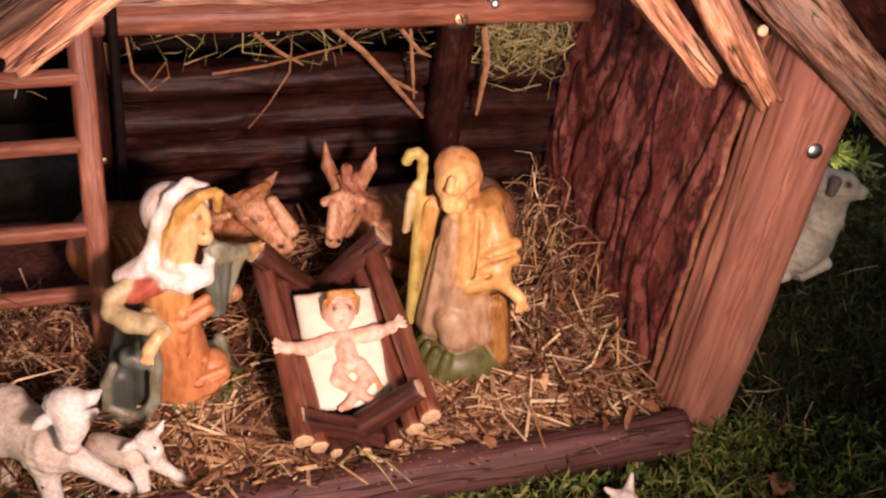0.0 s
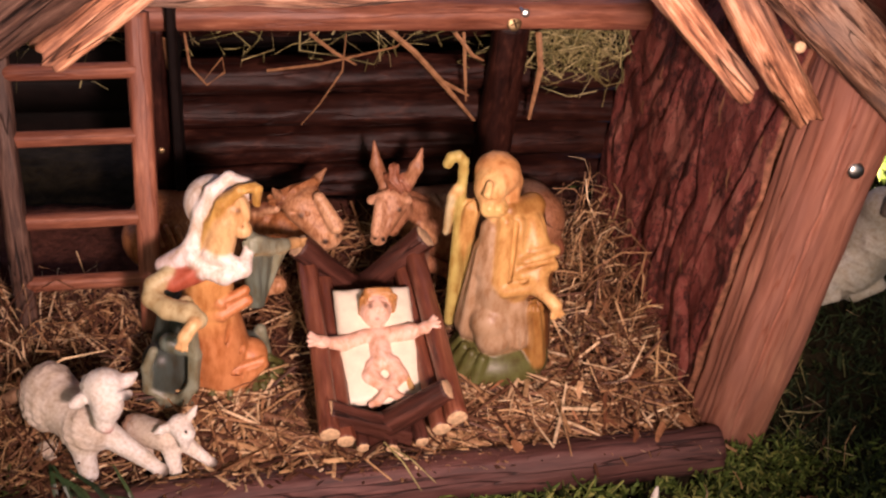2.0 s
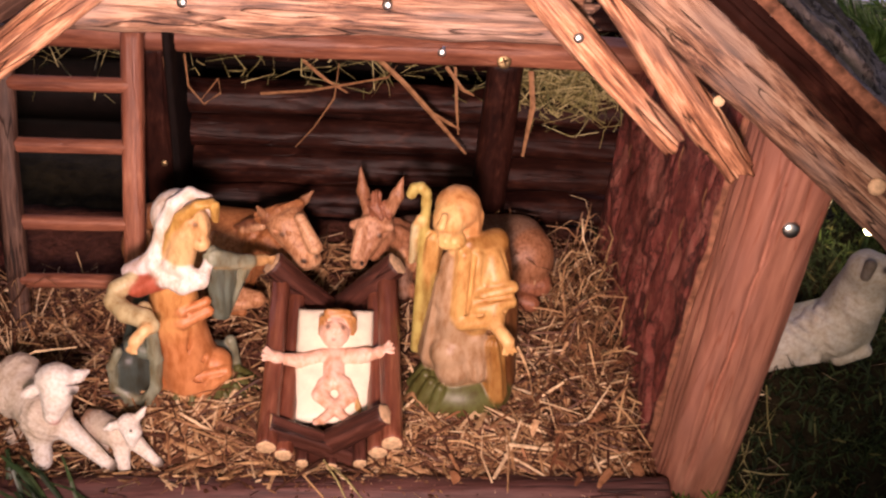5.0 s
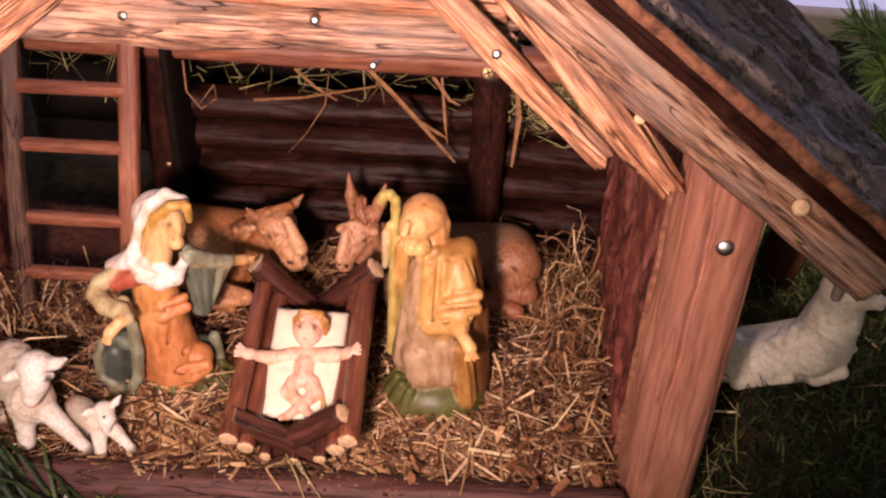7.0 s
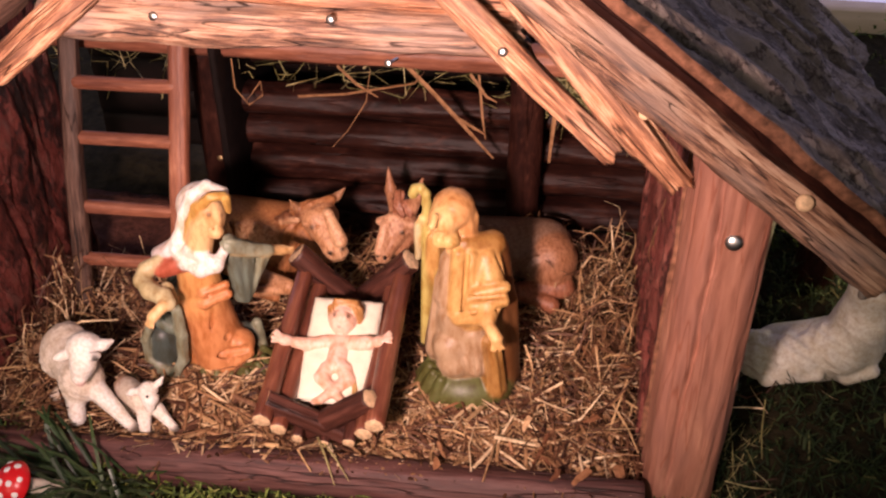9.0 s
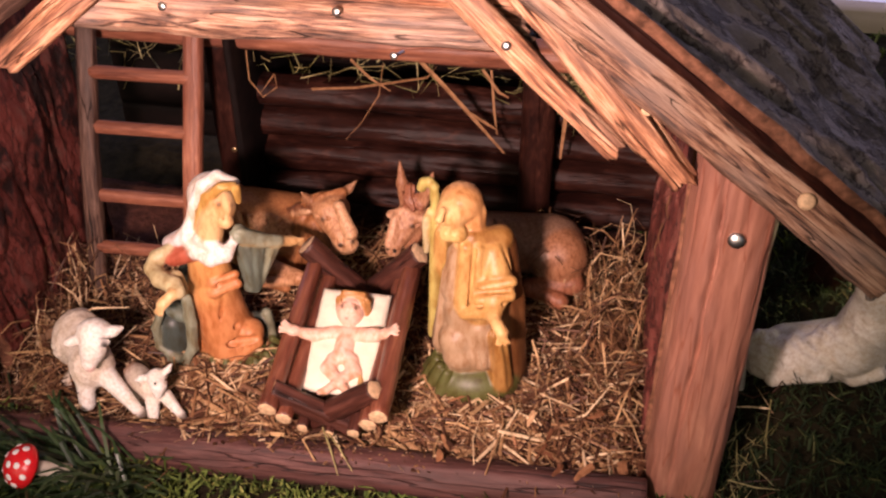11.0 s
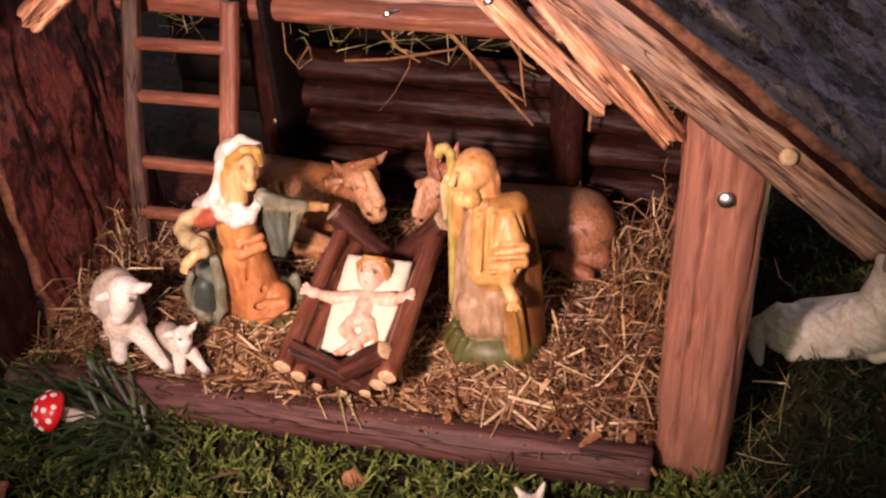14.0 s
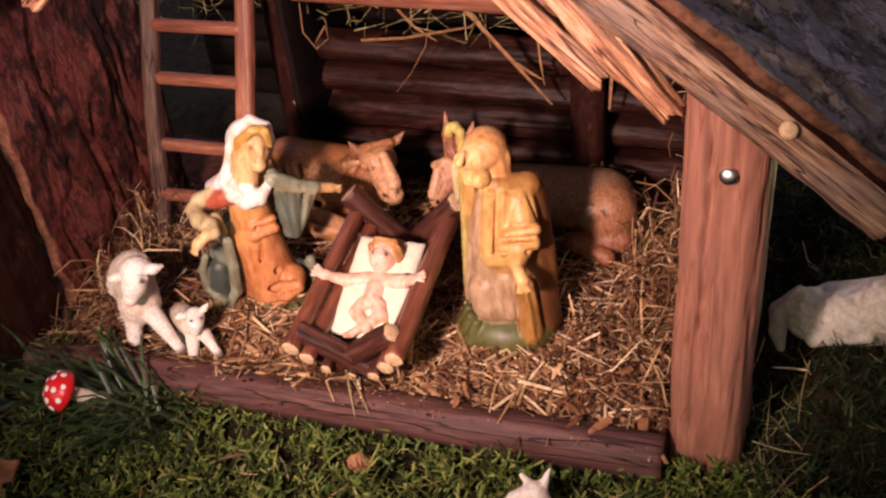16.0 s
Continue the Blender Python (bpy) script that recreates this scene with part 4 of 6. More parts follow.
infant_body = [
    ("limb", PINK, (0.1022, 0.3620, 0.0295), 0.0036, (0.1022, 0.3580, 0.0288), 0.0055),
    ("limb", PINK, (0.1022, 0.3570, 0.0287), 0.0058, (0.1027, 0.3450, 0.0254), 0.0060),
    ("limb", PINK, (0.0968, 0.3570, 0.0294), 0.0047, (0.0861, 0.3540, 0.0297), 0.0039),
    ("limb", PINK, (0.0861, 0.3540, 0.0297), 0.0039, (0.0771, 0.3510, 0.0338), 0.0027),
    *spread_hand((0.0748, 0.3500, 0.0356), (-1, 0.1, 0.35), (0.1, 1, 0.3), 0.0033, PINK),
    ("limb", PINK, (0.1076, 0.3570, 0.0298), 0.0047, (0.1180, 0.3550, 0.0341), 0.0038),
    ("limb", PINK, (0.1180, 0.3550, 0.0341), 0.0038, (0.1225, 0.3540, 0.0358), 0.0027),
    *spread_hand((0.1247, 0.3530, 0.0379), (1, 0.3, 0.5), (-0.2, 1, 0.2), 0.0033, PINK),
    ("limb", PINK, (0.0985, 0.3420, 0.0251), 0.0044, (0.0964, 0.3370, 0.0234), 0.0041),
    ("limb", PINK, (0.0964, 0.3370, 0.0234), 0.0041, (0.1090, 0.3250, 0.0208), 0.0021),
    ("limb", PINK, (0.1075, 0.3420, 0.0258), 0.0044, (0.1102, 0.3370, 0.0233), 0.0041),
    ("limb", PINK, (0.1102, 0.3370, 0.0233), 0.0041, (0.0985, 0.3240, 0.0212), 0.0021),
    ("limb", PINK, (0.0980, 0.3235, 0.0210), 0.0021, (0.0949, 0.3230, 0.0200), 0.0016),
    ("limb", PINK, (0.1095, 0.3245, 0.0205), 0.0021, (0.1131, 0.3240, 0.0218), 0.0016),
    ("limb", CLOTH, (0.1135, 0.3420, 0.0227), 0.0016, (0.1151, 0.3300, 0.0218), 0.0016, (0.0004, 4)),
]
figure("infant_figurine", shift(infant_head + infant_body, (0.102, 0.352, 0.030)), "small painted infant figure lying in the manger", "figurine", (0.102, 0.352, 0.030), M_GLAZE, 0.0006, 0.0012, "figures", 0.0003)

# ---- kneeling figures ----
OR, OR2, RED, GREY, BEIGE, MOSSG = (0.56, 0.235, 0.095), (0.60, 0.31, 0.11), (0.40, 0.10, 0.06), (0.055, 0.070, 0.062), (0.50, 0.43, 0.25), (0.10, 0.105, 0.032)
HAIR, SAGE, TEAL = (0.52, 0.32, 0.09), (0.24, 0.26, 0.19), (0.13, 0.16, 0.13)
FACE_M = (0.68, 0.45, 0.22)
# FOLD and COWLD darken the cut creases of dress and cowl
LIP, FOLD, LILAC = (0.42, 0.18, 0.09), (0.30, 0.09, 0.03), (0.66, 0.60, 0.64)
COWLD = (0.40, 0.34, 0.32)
ribs = [("limb", MOSSG, (0.034 + 0.027 * math.cos(a), 0.370 + 0.022 * math.sin(a), -0.008), 0.0028, (0.034 + 0.020 * math.cos(a), 0.370 + 0.016 * math.sin(a), 0.001), 0.0018) for a in [0.42 * k for k in range(15)]]
woman_dress = [
    ("ball", MOSSG, (0.0340, 0.3700, -0.0070), (0.0250, 0.0200, 0.0090)),
    *ribs,
    ("limb", OR, (0.0298, 0.3700, 0.0053), 0.0156, (0.0250, 0.3710, 0.0369), 0.0132),
    ("ball", OR, (0.0432, 0.3680, 0.0127), (0.0078, 0.0085, 0.0078)),
    ("ball", OR, (0.0182, 0.3660, 0.0044), (0.0073, 0.0073, 0.0087)),
    ("limb", OR, (0.0145, 0.3640, -0.0015), 0.0030, (0.0242, 0.3600, -0.0024), 0.0030),
    ("limb", OR, (0.0242, 0.3600, -0.0024), 0.0030, (0.0351, 0.3590, -0.0005), 0.0030),
    ("limb", OR, (0.0351, 0.3590, -0.0005), 0.0030, (0.0484, 0.3650, 0.0085), 0.0029),
    ("limb", OR2, (0.0245, 0.3710, 0.0376), 0.0129, (0.0240, 0.3720, 0.0628), 0.0107),
    ("limb", OR, (0.0166, 0.3640, 0.0455), 0.0029, (0.0297, 0.3610, 0.0459), 0.0028),
    ("limb", OR, (0.0297, 0.3610, 0.0459), 0.0028, (0.0413, 0.3650, 0.0507), 0.0028),
    ("limb", OR, (0.0166, 0.3650, 0.0511), 0.0025, (0.0297, 0.3620, 0.0523), 0.0025),
    ("limb", OR, (0.0297, 0.3620, 0.0523), 0.0025, (0.0404, 0.3660, 0.0561), 0.0025),
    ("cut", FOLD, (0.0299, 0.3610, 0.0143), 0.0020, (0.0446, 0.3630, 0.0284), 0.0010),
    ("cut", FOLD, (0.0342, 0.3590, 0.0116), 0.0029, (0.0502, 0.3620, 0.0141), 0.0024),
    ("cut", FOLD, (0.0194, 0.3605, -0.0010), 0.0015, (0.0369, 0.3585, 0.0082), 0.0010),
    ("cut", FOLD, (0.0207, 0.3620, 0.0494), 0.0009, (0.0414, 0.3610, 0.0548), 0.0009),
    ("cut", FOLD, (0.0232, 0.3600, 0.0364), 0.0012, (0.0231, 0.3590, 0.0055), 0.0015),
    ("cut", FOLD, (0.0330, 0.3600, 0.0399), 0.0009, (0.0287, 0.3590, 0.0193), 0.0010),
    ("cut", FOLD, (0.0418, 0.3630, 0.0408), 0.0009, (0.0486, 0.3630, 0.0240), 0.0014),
]
woman_head = [
    ("ball", FACE_M, (0.0357, 0.3720, 0.0971), (0.0082, 0.0082, 0.0103)),
    ("ball", FACE_M, (0.0400, 0.3660, 0.0917), (0.0042, 0.0039, 0.0039)),
    ("limb", FACE_M, (0.0409, 0.3688, 0.1021), 0.0015, (0.0420, 0.3671, 0.0973), 0.0015),
    ("limb", FACE_M, (0.0326, 0.3690, 0.0937), 0.0067, (0.0285, 0.3680, 0.0780), 0.0074),
    ("cut", LIP, (0.0395, 0.3645, 0.0946), 0.0007, (0.0415, 0.3673, 0.0925), 0.0007),
    ("ball", BROW, (0.0380, 0.3658, 0.1024), (0.0009, 0.0009, 0.0009)),
    ("ball", BROW, (0.0430, 0.3689, 0.1001), (0.0008, 0.0008, 0.0008)),
    ("cut", LIP, (0.0356, 0.3672, 0.1040), 0.0004, (0.0394, 0.3686, 0.1039), 0.0004),
    ("limb", HAIR, (0.0456, 0.3700, 0.1117), 0.0018, (0.0388, 0.3685, 0.1112), 0.0024, (0.0005, 4)),
    ("limb", HAIR, (0.0388, 0.3685, 0.1112), 0.0024, (0.0311, 0.3680, 0.1043), 0.0027, (0.0005, 4)),
    ("limb", HAIR, (0.0311, 0.3680, 0.1043), 0.0027, (0.0265, 0.3685, 0.0933), 0.0027, (0.0005, 4)),
    ("limb", HAIR, (0.0265, 0.3685, 0.0933), 0.0027, (0.0236, 0.3685, 0.0841), 0.0021, (0.0005, 4)),
    ("limb", HAIR, (0.0465, 0.3690, 0.1111), 0.0024, (0.0465, 0.3710, 0.1020), 0.0018, (0.0004, 3)),
    ("ball", WHITE, (0.0278, 0.3820, 0.0950), (0.0129, 0.0123, 0.0129)),
    ("limb", WHITE, (0.0429, 0.3800, 0.0982), 0.0018, (0.0422, 0.3790, 0.1074), 0.0024),
    ("limb", WHITE, (0.0422, 0.3790, 0.1074), 0.0024, (0.0349, 0.3760, 0.1124), 0.0030),
    ("limb", WHITE, (0.0349, 0.3760, 0.1124), 0.0030, (0.0270, 0.3740, 0.1072), 0.0030),
    ("limb", WHITE, (0.0270, 0.3740, 0.1072), 0.0030, (0.0219, 0.3725, 0.0961), 0.0031),
    ("limb", WHITE, (0.0219, 0.3725, 0.0961), 0.0031, (0.0188, 0.3700, 0.0839), 0.0034),
    ("limb", WHITE, (0.0188, 0.3700, 0.0839), 0.0034, (0.0132, 0.3680, 0.0749), 0.0041),
    ("limb", WHITE, (0.0178, 0.3660, 0.0781), 0.0040, (0.0230, 0.3620, 0.0731), 0.0040),
    ("limb", WHITE, (0.0230, 0.3620, 0.0731), 0.0040, (0.0312, 0.3595, 0.0708), 0.0040),
    ("limb", WHITE, (0.0312, 0.3595, 0.0708), 0.0040, (0.0397, 0.3600, 0.0739), 0.0036),
    ("limb", WHITE, (0.0397, 0.3600, 0.0739), 0.0036, (0.0425, 0.3680, 0.0787), 0.0024),
    ("limb", WHITE, (0.0252, 0.3640, 0.0794), 0.0037, (0.0358, 0.3615, 0.0767), 0.0033),
    ("cut", COWLD, (0.0278, 0.3590, 0.0828), 0.0009, (0.0388, 0.3560, 0.0784), 0.0009),
    ("cut", COWLD, (0.0321, 0.3590, 0.0863), 0.0009, (0.0430, 0.3570, 0.0834), 0.0009),
    ("limb", LILAC, (0.0135, 0.3690, 0.0753), 0.0050, (0.0056, 0.3700, 0.0700), 0.0044),
]
# the near arm in its looped sleeve, and the far arm with its wide hanging one
woman_arms = [
    ("limb", RED, (0.0193, 0.3640, 0.0711), 0.0053, (0.0096, 0.3620, 0.0667), 0.0047, (0.0005, 4)),
    ("limb", BEIGE, (0.0074, 0.3640, 0.0695), 0.0041, (0.0009, 0.3610, 0.0663), 0.0044),
    ("limb", BEIGE, (0.0009, 0.3610, 0.0663), 0.0044, (-0.0002, 0.3560, 0.0631), 0.0044),
    ("limb", BEIGE, (-0.0002, 0.3560, 0.0631), 0.0044, (0.0066, 0.3490, 0.0627), 0.0047),
    ("limb", BEIGE, (0.0066, 0.3490, 0.0627), 0.0047, (0.0154, 0.3440, 0.0641), 0.0046),
    ("limb", BEIGE, (0.0154, 0.3440, 0.0641), 0.0046, (0.0194, 0.3400, 0.0634), 0.0040),
    ("limb", BEIGE, (0.0143, 0.3520, 0.0629), 0.0034, (0.0166, 0.3520, 0.0542), 0.0028),
    ("limb", FACE_M, (0.0177, 0.3370, 0.0641), 0.0030, (0.0140, 0.3340, 0.0610), 0.0030),
    *spread_hand((0.0132, 0.3325, 0.0603), (-0.3, -0.5, -0.7), (0.9, -0.3, 0.1), 0.0027, FACE_M),
    ("limb", RED, (0.0420, 0.3760, 0.0780), 0.0028, (0.0435, 0.3760, 0.0751), 0.0028),
    ("limb", SAGE, (0.0447, 0.3700, 0.0813), 0.0046, (0.0511, 0.3770, 0.0731), 0.0040, (0.0006, 4)),
    ("limb", SAGE, (0.0511, 0.3770, 0.0731), 0.0040, (0.0597, 0.3850, 0.0667), 0.0031, (0.0006, 4)),
    ("limb", BEIGE, (0.0461, 0.3700, 0.0762), 0.0024, (0.0599, 0.3840, 0.0651), 0.0022),
    ("limb", FACE_M, (0.0593, 0.3860, 0.0654), 0.0031, (0.0644, 0.3910, 0.0623), 0.0028),
    *spread_hand((0.0656, 0.3920, 0.0617), (0.75, 0.35, -0.35), (0.1, -0.2, 1), 0.0028, FACE_M),
    ("limb", TEAL, (0.0443, 0.3730, 0.0714), 0.0040, (0.0453, 0.3740, 0.0423), 0.0041, (0.0005, 4)),
    ("limb", TEAL, (0.0499, 0.3780, 0.0668), 0.0040, (0.0469, 0.3760, 0.0401), 0.0038, (0.0005, 4)),
    ("limb", SAGE, (0.0567, 0.3830, 0.0631), 0.0034, (0.0489, 0.3790, 0.0428), 0.0032, (0.0005, 4)),
]
woman_cloak = [
    ("limb", GREY, (0.0136, 0.3760, 0.0402), 0.0111, (0.0040, 0.3700, -0.0079), 0.0143, (0.001, 6)),
    ("limb", GREY, (0.0006, 0.3640, 0.0169), 0.0086, (0.0001, 0.3600, -0.0037), 0.0088),
    ("limb", SAGE, (0.0151, 0.3560, 0.0447), 0.0029, (0.0168, 0.3530, 0.0291), 0.0029, (0.0004, 4)),
    ("limb", SAGE, (0.0168, 0.3530, 0.0291), 0.0029, (0.0152, 0.3520, 0.0106), 0.0029, (0.0004, 4)),
    ("limb", SAGE, (0.0152, 0.3520, 0.0106), 0.0029, (0.0091, 0.3510, 0.0009), 0.0030, (0.0004, 4)),
    ("limb", SAGE, (0.0091, 0.3510, 0.0009), 0.0030, (0.0005, 0.3530, -0.0007), 0.0027, (0.0004, 4)),
    ("limb", SAGE, (-0.0018, 0.3560, 0.0306), 0.0023, (-0.0057, 0.3550, 0.0208), 0.0023),
    ("limb", SAGE, (-0.0057, 0.3550, 0.0208), 0.0023, (-0.0062, 0.3550, 0.0065), 0.0020),
    ("limb", SAGE, (-0.0062, 0.3550, 0.0065), 0.0020, (0.0029, 0.3520, 0.0024), 0.0020),
    ("limb", TEAL, (0.0056, 0.3580, 0.0334), 0.0048, (0.0108, 0.3560, 0.0317), 0.0042),
    ("limb", SAGE, (0.0022, 0.3500, -0.0020), 0.0030, (0.0111, 0.3490, -0.0058), 0.0033),
    ("limb", SAGE, (0.0111, 0.3490, -0.0058), 0.0033, (0.0151, 0.3500, -0.0025), 0.0030),
    ("limb", GREY, (0.0415, 0.3800, 0.0114), 0.0046, (0.0478, 0.3820, 0.0071), 0.0043),
    ("limb", SAGE, (0.0484, 0.3830, 0.0142), 0.0030, (0.0510, 0.3800, -0.0003), 0.0030),
]
figure("kneeling_woman_figurine", shift(woman_dress + woman_head + woman_arms + woman_cloak, (0.03, 0.368, 0.0)), "glazed kneeling woman figurine in orange dress and white hood", "figurine", (0.03, 0.368, 0.0), M_GLAZE, 0.0008, 0.0014, "figures", 0.0004)

# BRN: the cloak's brown, deepened further for its shaded right side
OCH, OCH2, BRN, TAUPE, SKINJ = (0.56, 0.33, 0.115), (0.34, 0.175, 0.05), (0.15, 0.062, 0.022), (0.40, 0.27, 0.165), (0.74, 0.48, 0.21)
STAFF = (0.48, 0.40, 0.13)
# FOLDJ and TAUPED darken the cut creases of cloak and robe
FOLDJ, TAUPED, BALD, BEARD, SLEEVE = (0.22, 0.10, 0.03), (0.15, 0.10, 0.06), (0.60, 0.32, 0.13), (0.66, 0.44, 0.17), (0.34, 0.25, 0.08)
ribs = [("limb", MOSSG, (0.169 + 0.028 * math.cos(a), 0.368 + 0.023 * math.sin(a), -0.006), 0.0034, (0.169 + 0.020 * math.cos(a), 0.368 + 0.016 * math.sin(a), 0.011), 0.0028) for a in [2.6 + 0.36 * k for k in range(5)]]
man_robe = [
    ("ball", MOSSG, (0.1690, 0.3680, 0.0000), (0.0265, 0.0205, 0.0150)),
    *ribs,
    ("ball", MOSSG, (0.1629, 0.3610, -0.0009), (0.0157, 0.0100, 0.0088)),
    ("ball", TAUPE, (0.1604, 0.3650, 0.0276), (0.0101, 0.0098, 0.0110)),
    ("ball", TAUPE, (0.1627, 0.3620, 0.0200), (0.0098, 0.0086, 0.0098)),
    ("limb", TAUPE, (0.1718, 0.3670, 0.0367), 0.0072, (0.1747, 0.3610, 0.0196), 0.0067),
    ("limb", TAUPE, (0.1630, 0.3720, 0.0454), 0.0108, (0.1679, 0.3690, 0.0160), 0.0124),
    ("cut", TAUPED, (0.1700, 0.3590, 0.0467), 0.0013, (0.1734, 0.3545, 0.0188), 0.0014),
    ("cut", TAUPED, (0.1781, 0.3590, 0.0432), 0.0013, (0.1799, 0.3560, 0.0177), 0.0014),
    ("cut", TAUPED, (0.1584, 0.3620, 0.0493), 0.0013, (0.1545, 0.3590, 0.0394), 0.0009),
    ("limb", TAUPE, (0.1580, 0.3770, 0.0640), 0.0070, (0.1545, 0.3740, 0.0200), 0.0095, (0.0010, 7)),
    ("limb", BRN, (0.1787, 0.3900, 0.0756), 0.0089, (0.1833, 0.3820, 0.0479), 0.0097),
    ("limb", BRN, (0.1833, 0.3820, 0.0479), 0.0103, (0.1850, 0.3740, 0.0035), 0.0126, (0.0007, 6)),
    ("limb", OCH2, (0.1815, 0.3640, 0.0353), 0.0048, (0.1850, 0.3590, 0.0063), 0.0065, (0.0008, 6)),
    ("cut", FOLDJ, (0.1817, 0.3560, 0.0345), 0.0013, (0.1843, 0.3520, 0.0062), 0.0014),
    ("cut", FOLDJ, (0.1873, 0.3580, 0.0336), 0.0013, (0.1905, 0.3550, 0.0078), 0.0014),
]
man_cloak = [
    ("limb", OCH, (0.1679, 0.3800, 0.0762), 0.0106, (0.1704, 0.3720, 0.0485), 0.0114, (0.0004, 6)),
    ("limb", OCH, (0.1630, 0.3750, 0.0831), 0.0038, (0.1629, 0.3665, 0.0501), 0.0048),
    ("limb", TAUPE, (0.1585, 0.3790, 0.0757), 0.0059, (0.1579, 0.3740, 0.0548), 0.0072),
    ("limb", OCH2, (0.1656, 0.3800, 0.0859), 0.0047, (0.1791, 0.3870, 0.0824), 0.0070),
    ("limb", OCH, (0.1768, 0.3800, 0.0774), 0.0076, (0.1809, 0.3700, 0.0634), 0.0082),
    ("limb", OCH, (0.1733, 0.3660, 0.0652), 0.0038, (0.1871, 0.3680, 0.0694), 0.0035),
    ("limb", OCH, (0.1725, 0.3640, 0.0584), 0.0038, (0.1869, 0.3660, 0.0619), 0.0035),
    ("limb", OCH, (0.1794, 0.3650, 0.0570), 0.0070, (0.1799, 0.3590, 0.0545), 0.0044),
    ("limb", OCH, (0.1648, 0.3630, 0.0495), 0.0036, (0.1805, 0.3590, 0.0554), 0.0038),
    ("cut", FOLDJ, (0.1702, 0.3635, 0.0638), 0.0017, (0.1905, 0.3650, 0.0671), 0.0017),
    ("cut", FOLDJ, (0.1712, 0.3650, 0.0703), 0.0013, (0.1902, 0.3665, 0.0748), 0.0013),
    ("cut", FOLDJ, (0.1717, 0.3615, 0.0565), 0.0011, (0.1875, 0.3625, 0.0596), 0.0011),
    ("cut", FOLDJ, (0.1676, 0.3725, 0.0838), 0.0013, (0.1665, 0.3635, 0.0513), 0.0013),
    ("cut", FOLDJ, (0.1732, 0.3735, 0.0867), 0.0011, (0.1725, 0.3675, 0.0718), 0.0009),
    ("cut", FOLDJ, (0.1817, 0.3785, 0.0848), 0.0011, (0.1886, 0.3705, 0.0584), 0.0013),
    ("limb", SKINJ, (0.1804, 0.3560, 0.0541), 0.0035, (0.1838, 0.3500, 0.0537), 0.0032),
    *spread_hand((0.1853, 0.3480, 0.0526), (0.2, -0.5, -0.8), (0.9, 0.1, 0.2), 0.0032, SKINJ),
]
man_head = [
    ("ball", SKINJ, (0.1546, 0.3800, 0.1003), (0.0080, 0.0086, 0.0103)),
    ("limb", SKINJ, (0.1585, 0.3830, 0.0893), 0.0058, (0.1618, 0.3810, 0.0821), 0.0059),
    ("limb", SKINJ, (0.1514, 0.3725, 0.1074), 0.0017, (0.1500, 0.3695, 0.1038), 0.0023),
    ("ball", BALD, (0.1588, 0.3860, 0.1036), (0.0110, 0.0110, 0.0104), (0.0002, 900)),
    ("limb", BALD, (0.1652, 0.3860, 0.0987), 0.0064, (0.1658, 0.3850, 0.0858), 0.0053, (0.0004, 7)),
    ("ball", BEARD, (0.1535, 0.3760, 0.0913), (0.0043, 0.0049, 0.0052), (0.0004, 1000)),
    ("ball", BEARD, (0.1582, 0.3760, 0.0908), (0.0049, 0.0046, 0.0052), (0.0004, 1000)),
    ("cut", LIP, (0.1510, 0.3730, 0.0967), 0.0009, (0.1545, 0.3718, 0.0978), 0.0009),
    ("ball", BROW, (0.1534, 0.3739, 0.1059), (0.0009, 0.0009, 0.0009)),
    ("cut", FOLDJ, (0.1515, 0.3762, 0.1072), 0.0003, (0.1557, 0.3758, 0.1076), 0.0003),
]
# the raised arm with the crook
man_arm = [
    ("limb", OCH, (0.1494, 0.3880, 0.0819), 0.0046, (0.1477, 0.3900, 0.0534), 0.0051, (0.0006, 5)),
    ("limb", SLEEVE, (0.1485, 0.3900, 0.0608), 0.0050, (0.1504, 0.3860, 0.0165), 0.0068, (0.001, 6)),
    ("limb", OCH, (0.1409, 0.3930, 0.0796), 0.0033, (0.1411, 0.3950, 0.0638), 0.0025),
    ("limb", BEIGE, (0.1392, 0.3910, 0.0862), 0.0019, (0.1392, 0.3920, 0.0644), 0.0017),
    ("limb", SKINJ, (0.1404, 0.3930, 0.0858), 0.0025, (0.1426, 0.3915, 0.0910), 0.0030),
    ("cut", LIP, (0.1373, 0.3860, 0.0964), 0.0008, (0.1460, 0.3870, 0.0959), 0.0008),
    ("cut", LIP, (0.1375, 0.3860, 0.0931), 0.0008, (0.1462, 0.3870, 0.0925), 0.0008),
    ("cut", LIP, (0.1378, 0.3860, 0.0897), 0.0008, (0.1465, 0.3870, 0.0892), 0.0008),
    ("limb", STAFF, (0.1441, 0.3925, 0.1004), 0.0024, (0.1444, 0.3820, 0.0142), 0.0029),
    ("limb", STAFF, (0.1441, 0.3925, 0.1004), 0.0024, (0.1437, 0.3930, 0.1059), 0.0024),
    ("limb", STAFF, (0.1437, 0.3930, 0.1059), 0.0024, (0.1411, 0.3935, 0.1087), 0.0024),
    ("limb", STAFF, (0.1411, 0.3935, 0.1087), 0.0024, (0.1379, 0.3945, 0.1073), 0.0024),
    ("limb", STAFF, (0.1379, 0.3945, 0.1073), 0.0024, (0.1368, 0.3950, 0.1036), 0.0027),
]
figure("kneeling_man_figurine", shift(man_robe + man_cloak + man_head + man_arm, (0.174, 0.376, 0.0)), "glazed kneeling bearded man figurine with shepherd's crook", "figurine", (0.174, 0.376, 0.0), M_GLAZE, 0.0008, 0.0014, "figures", 0.0004)

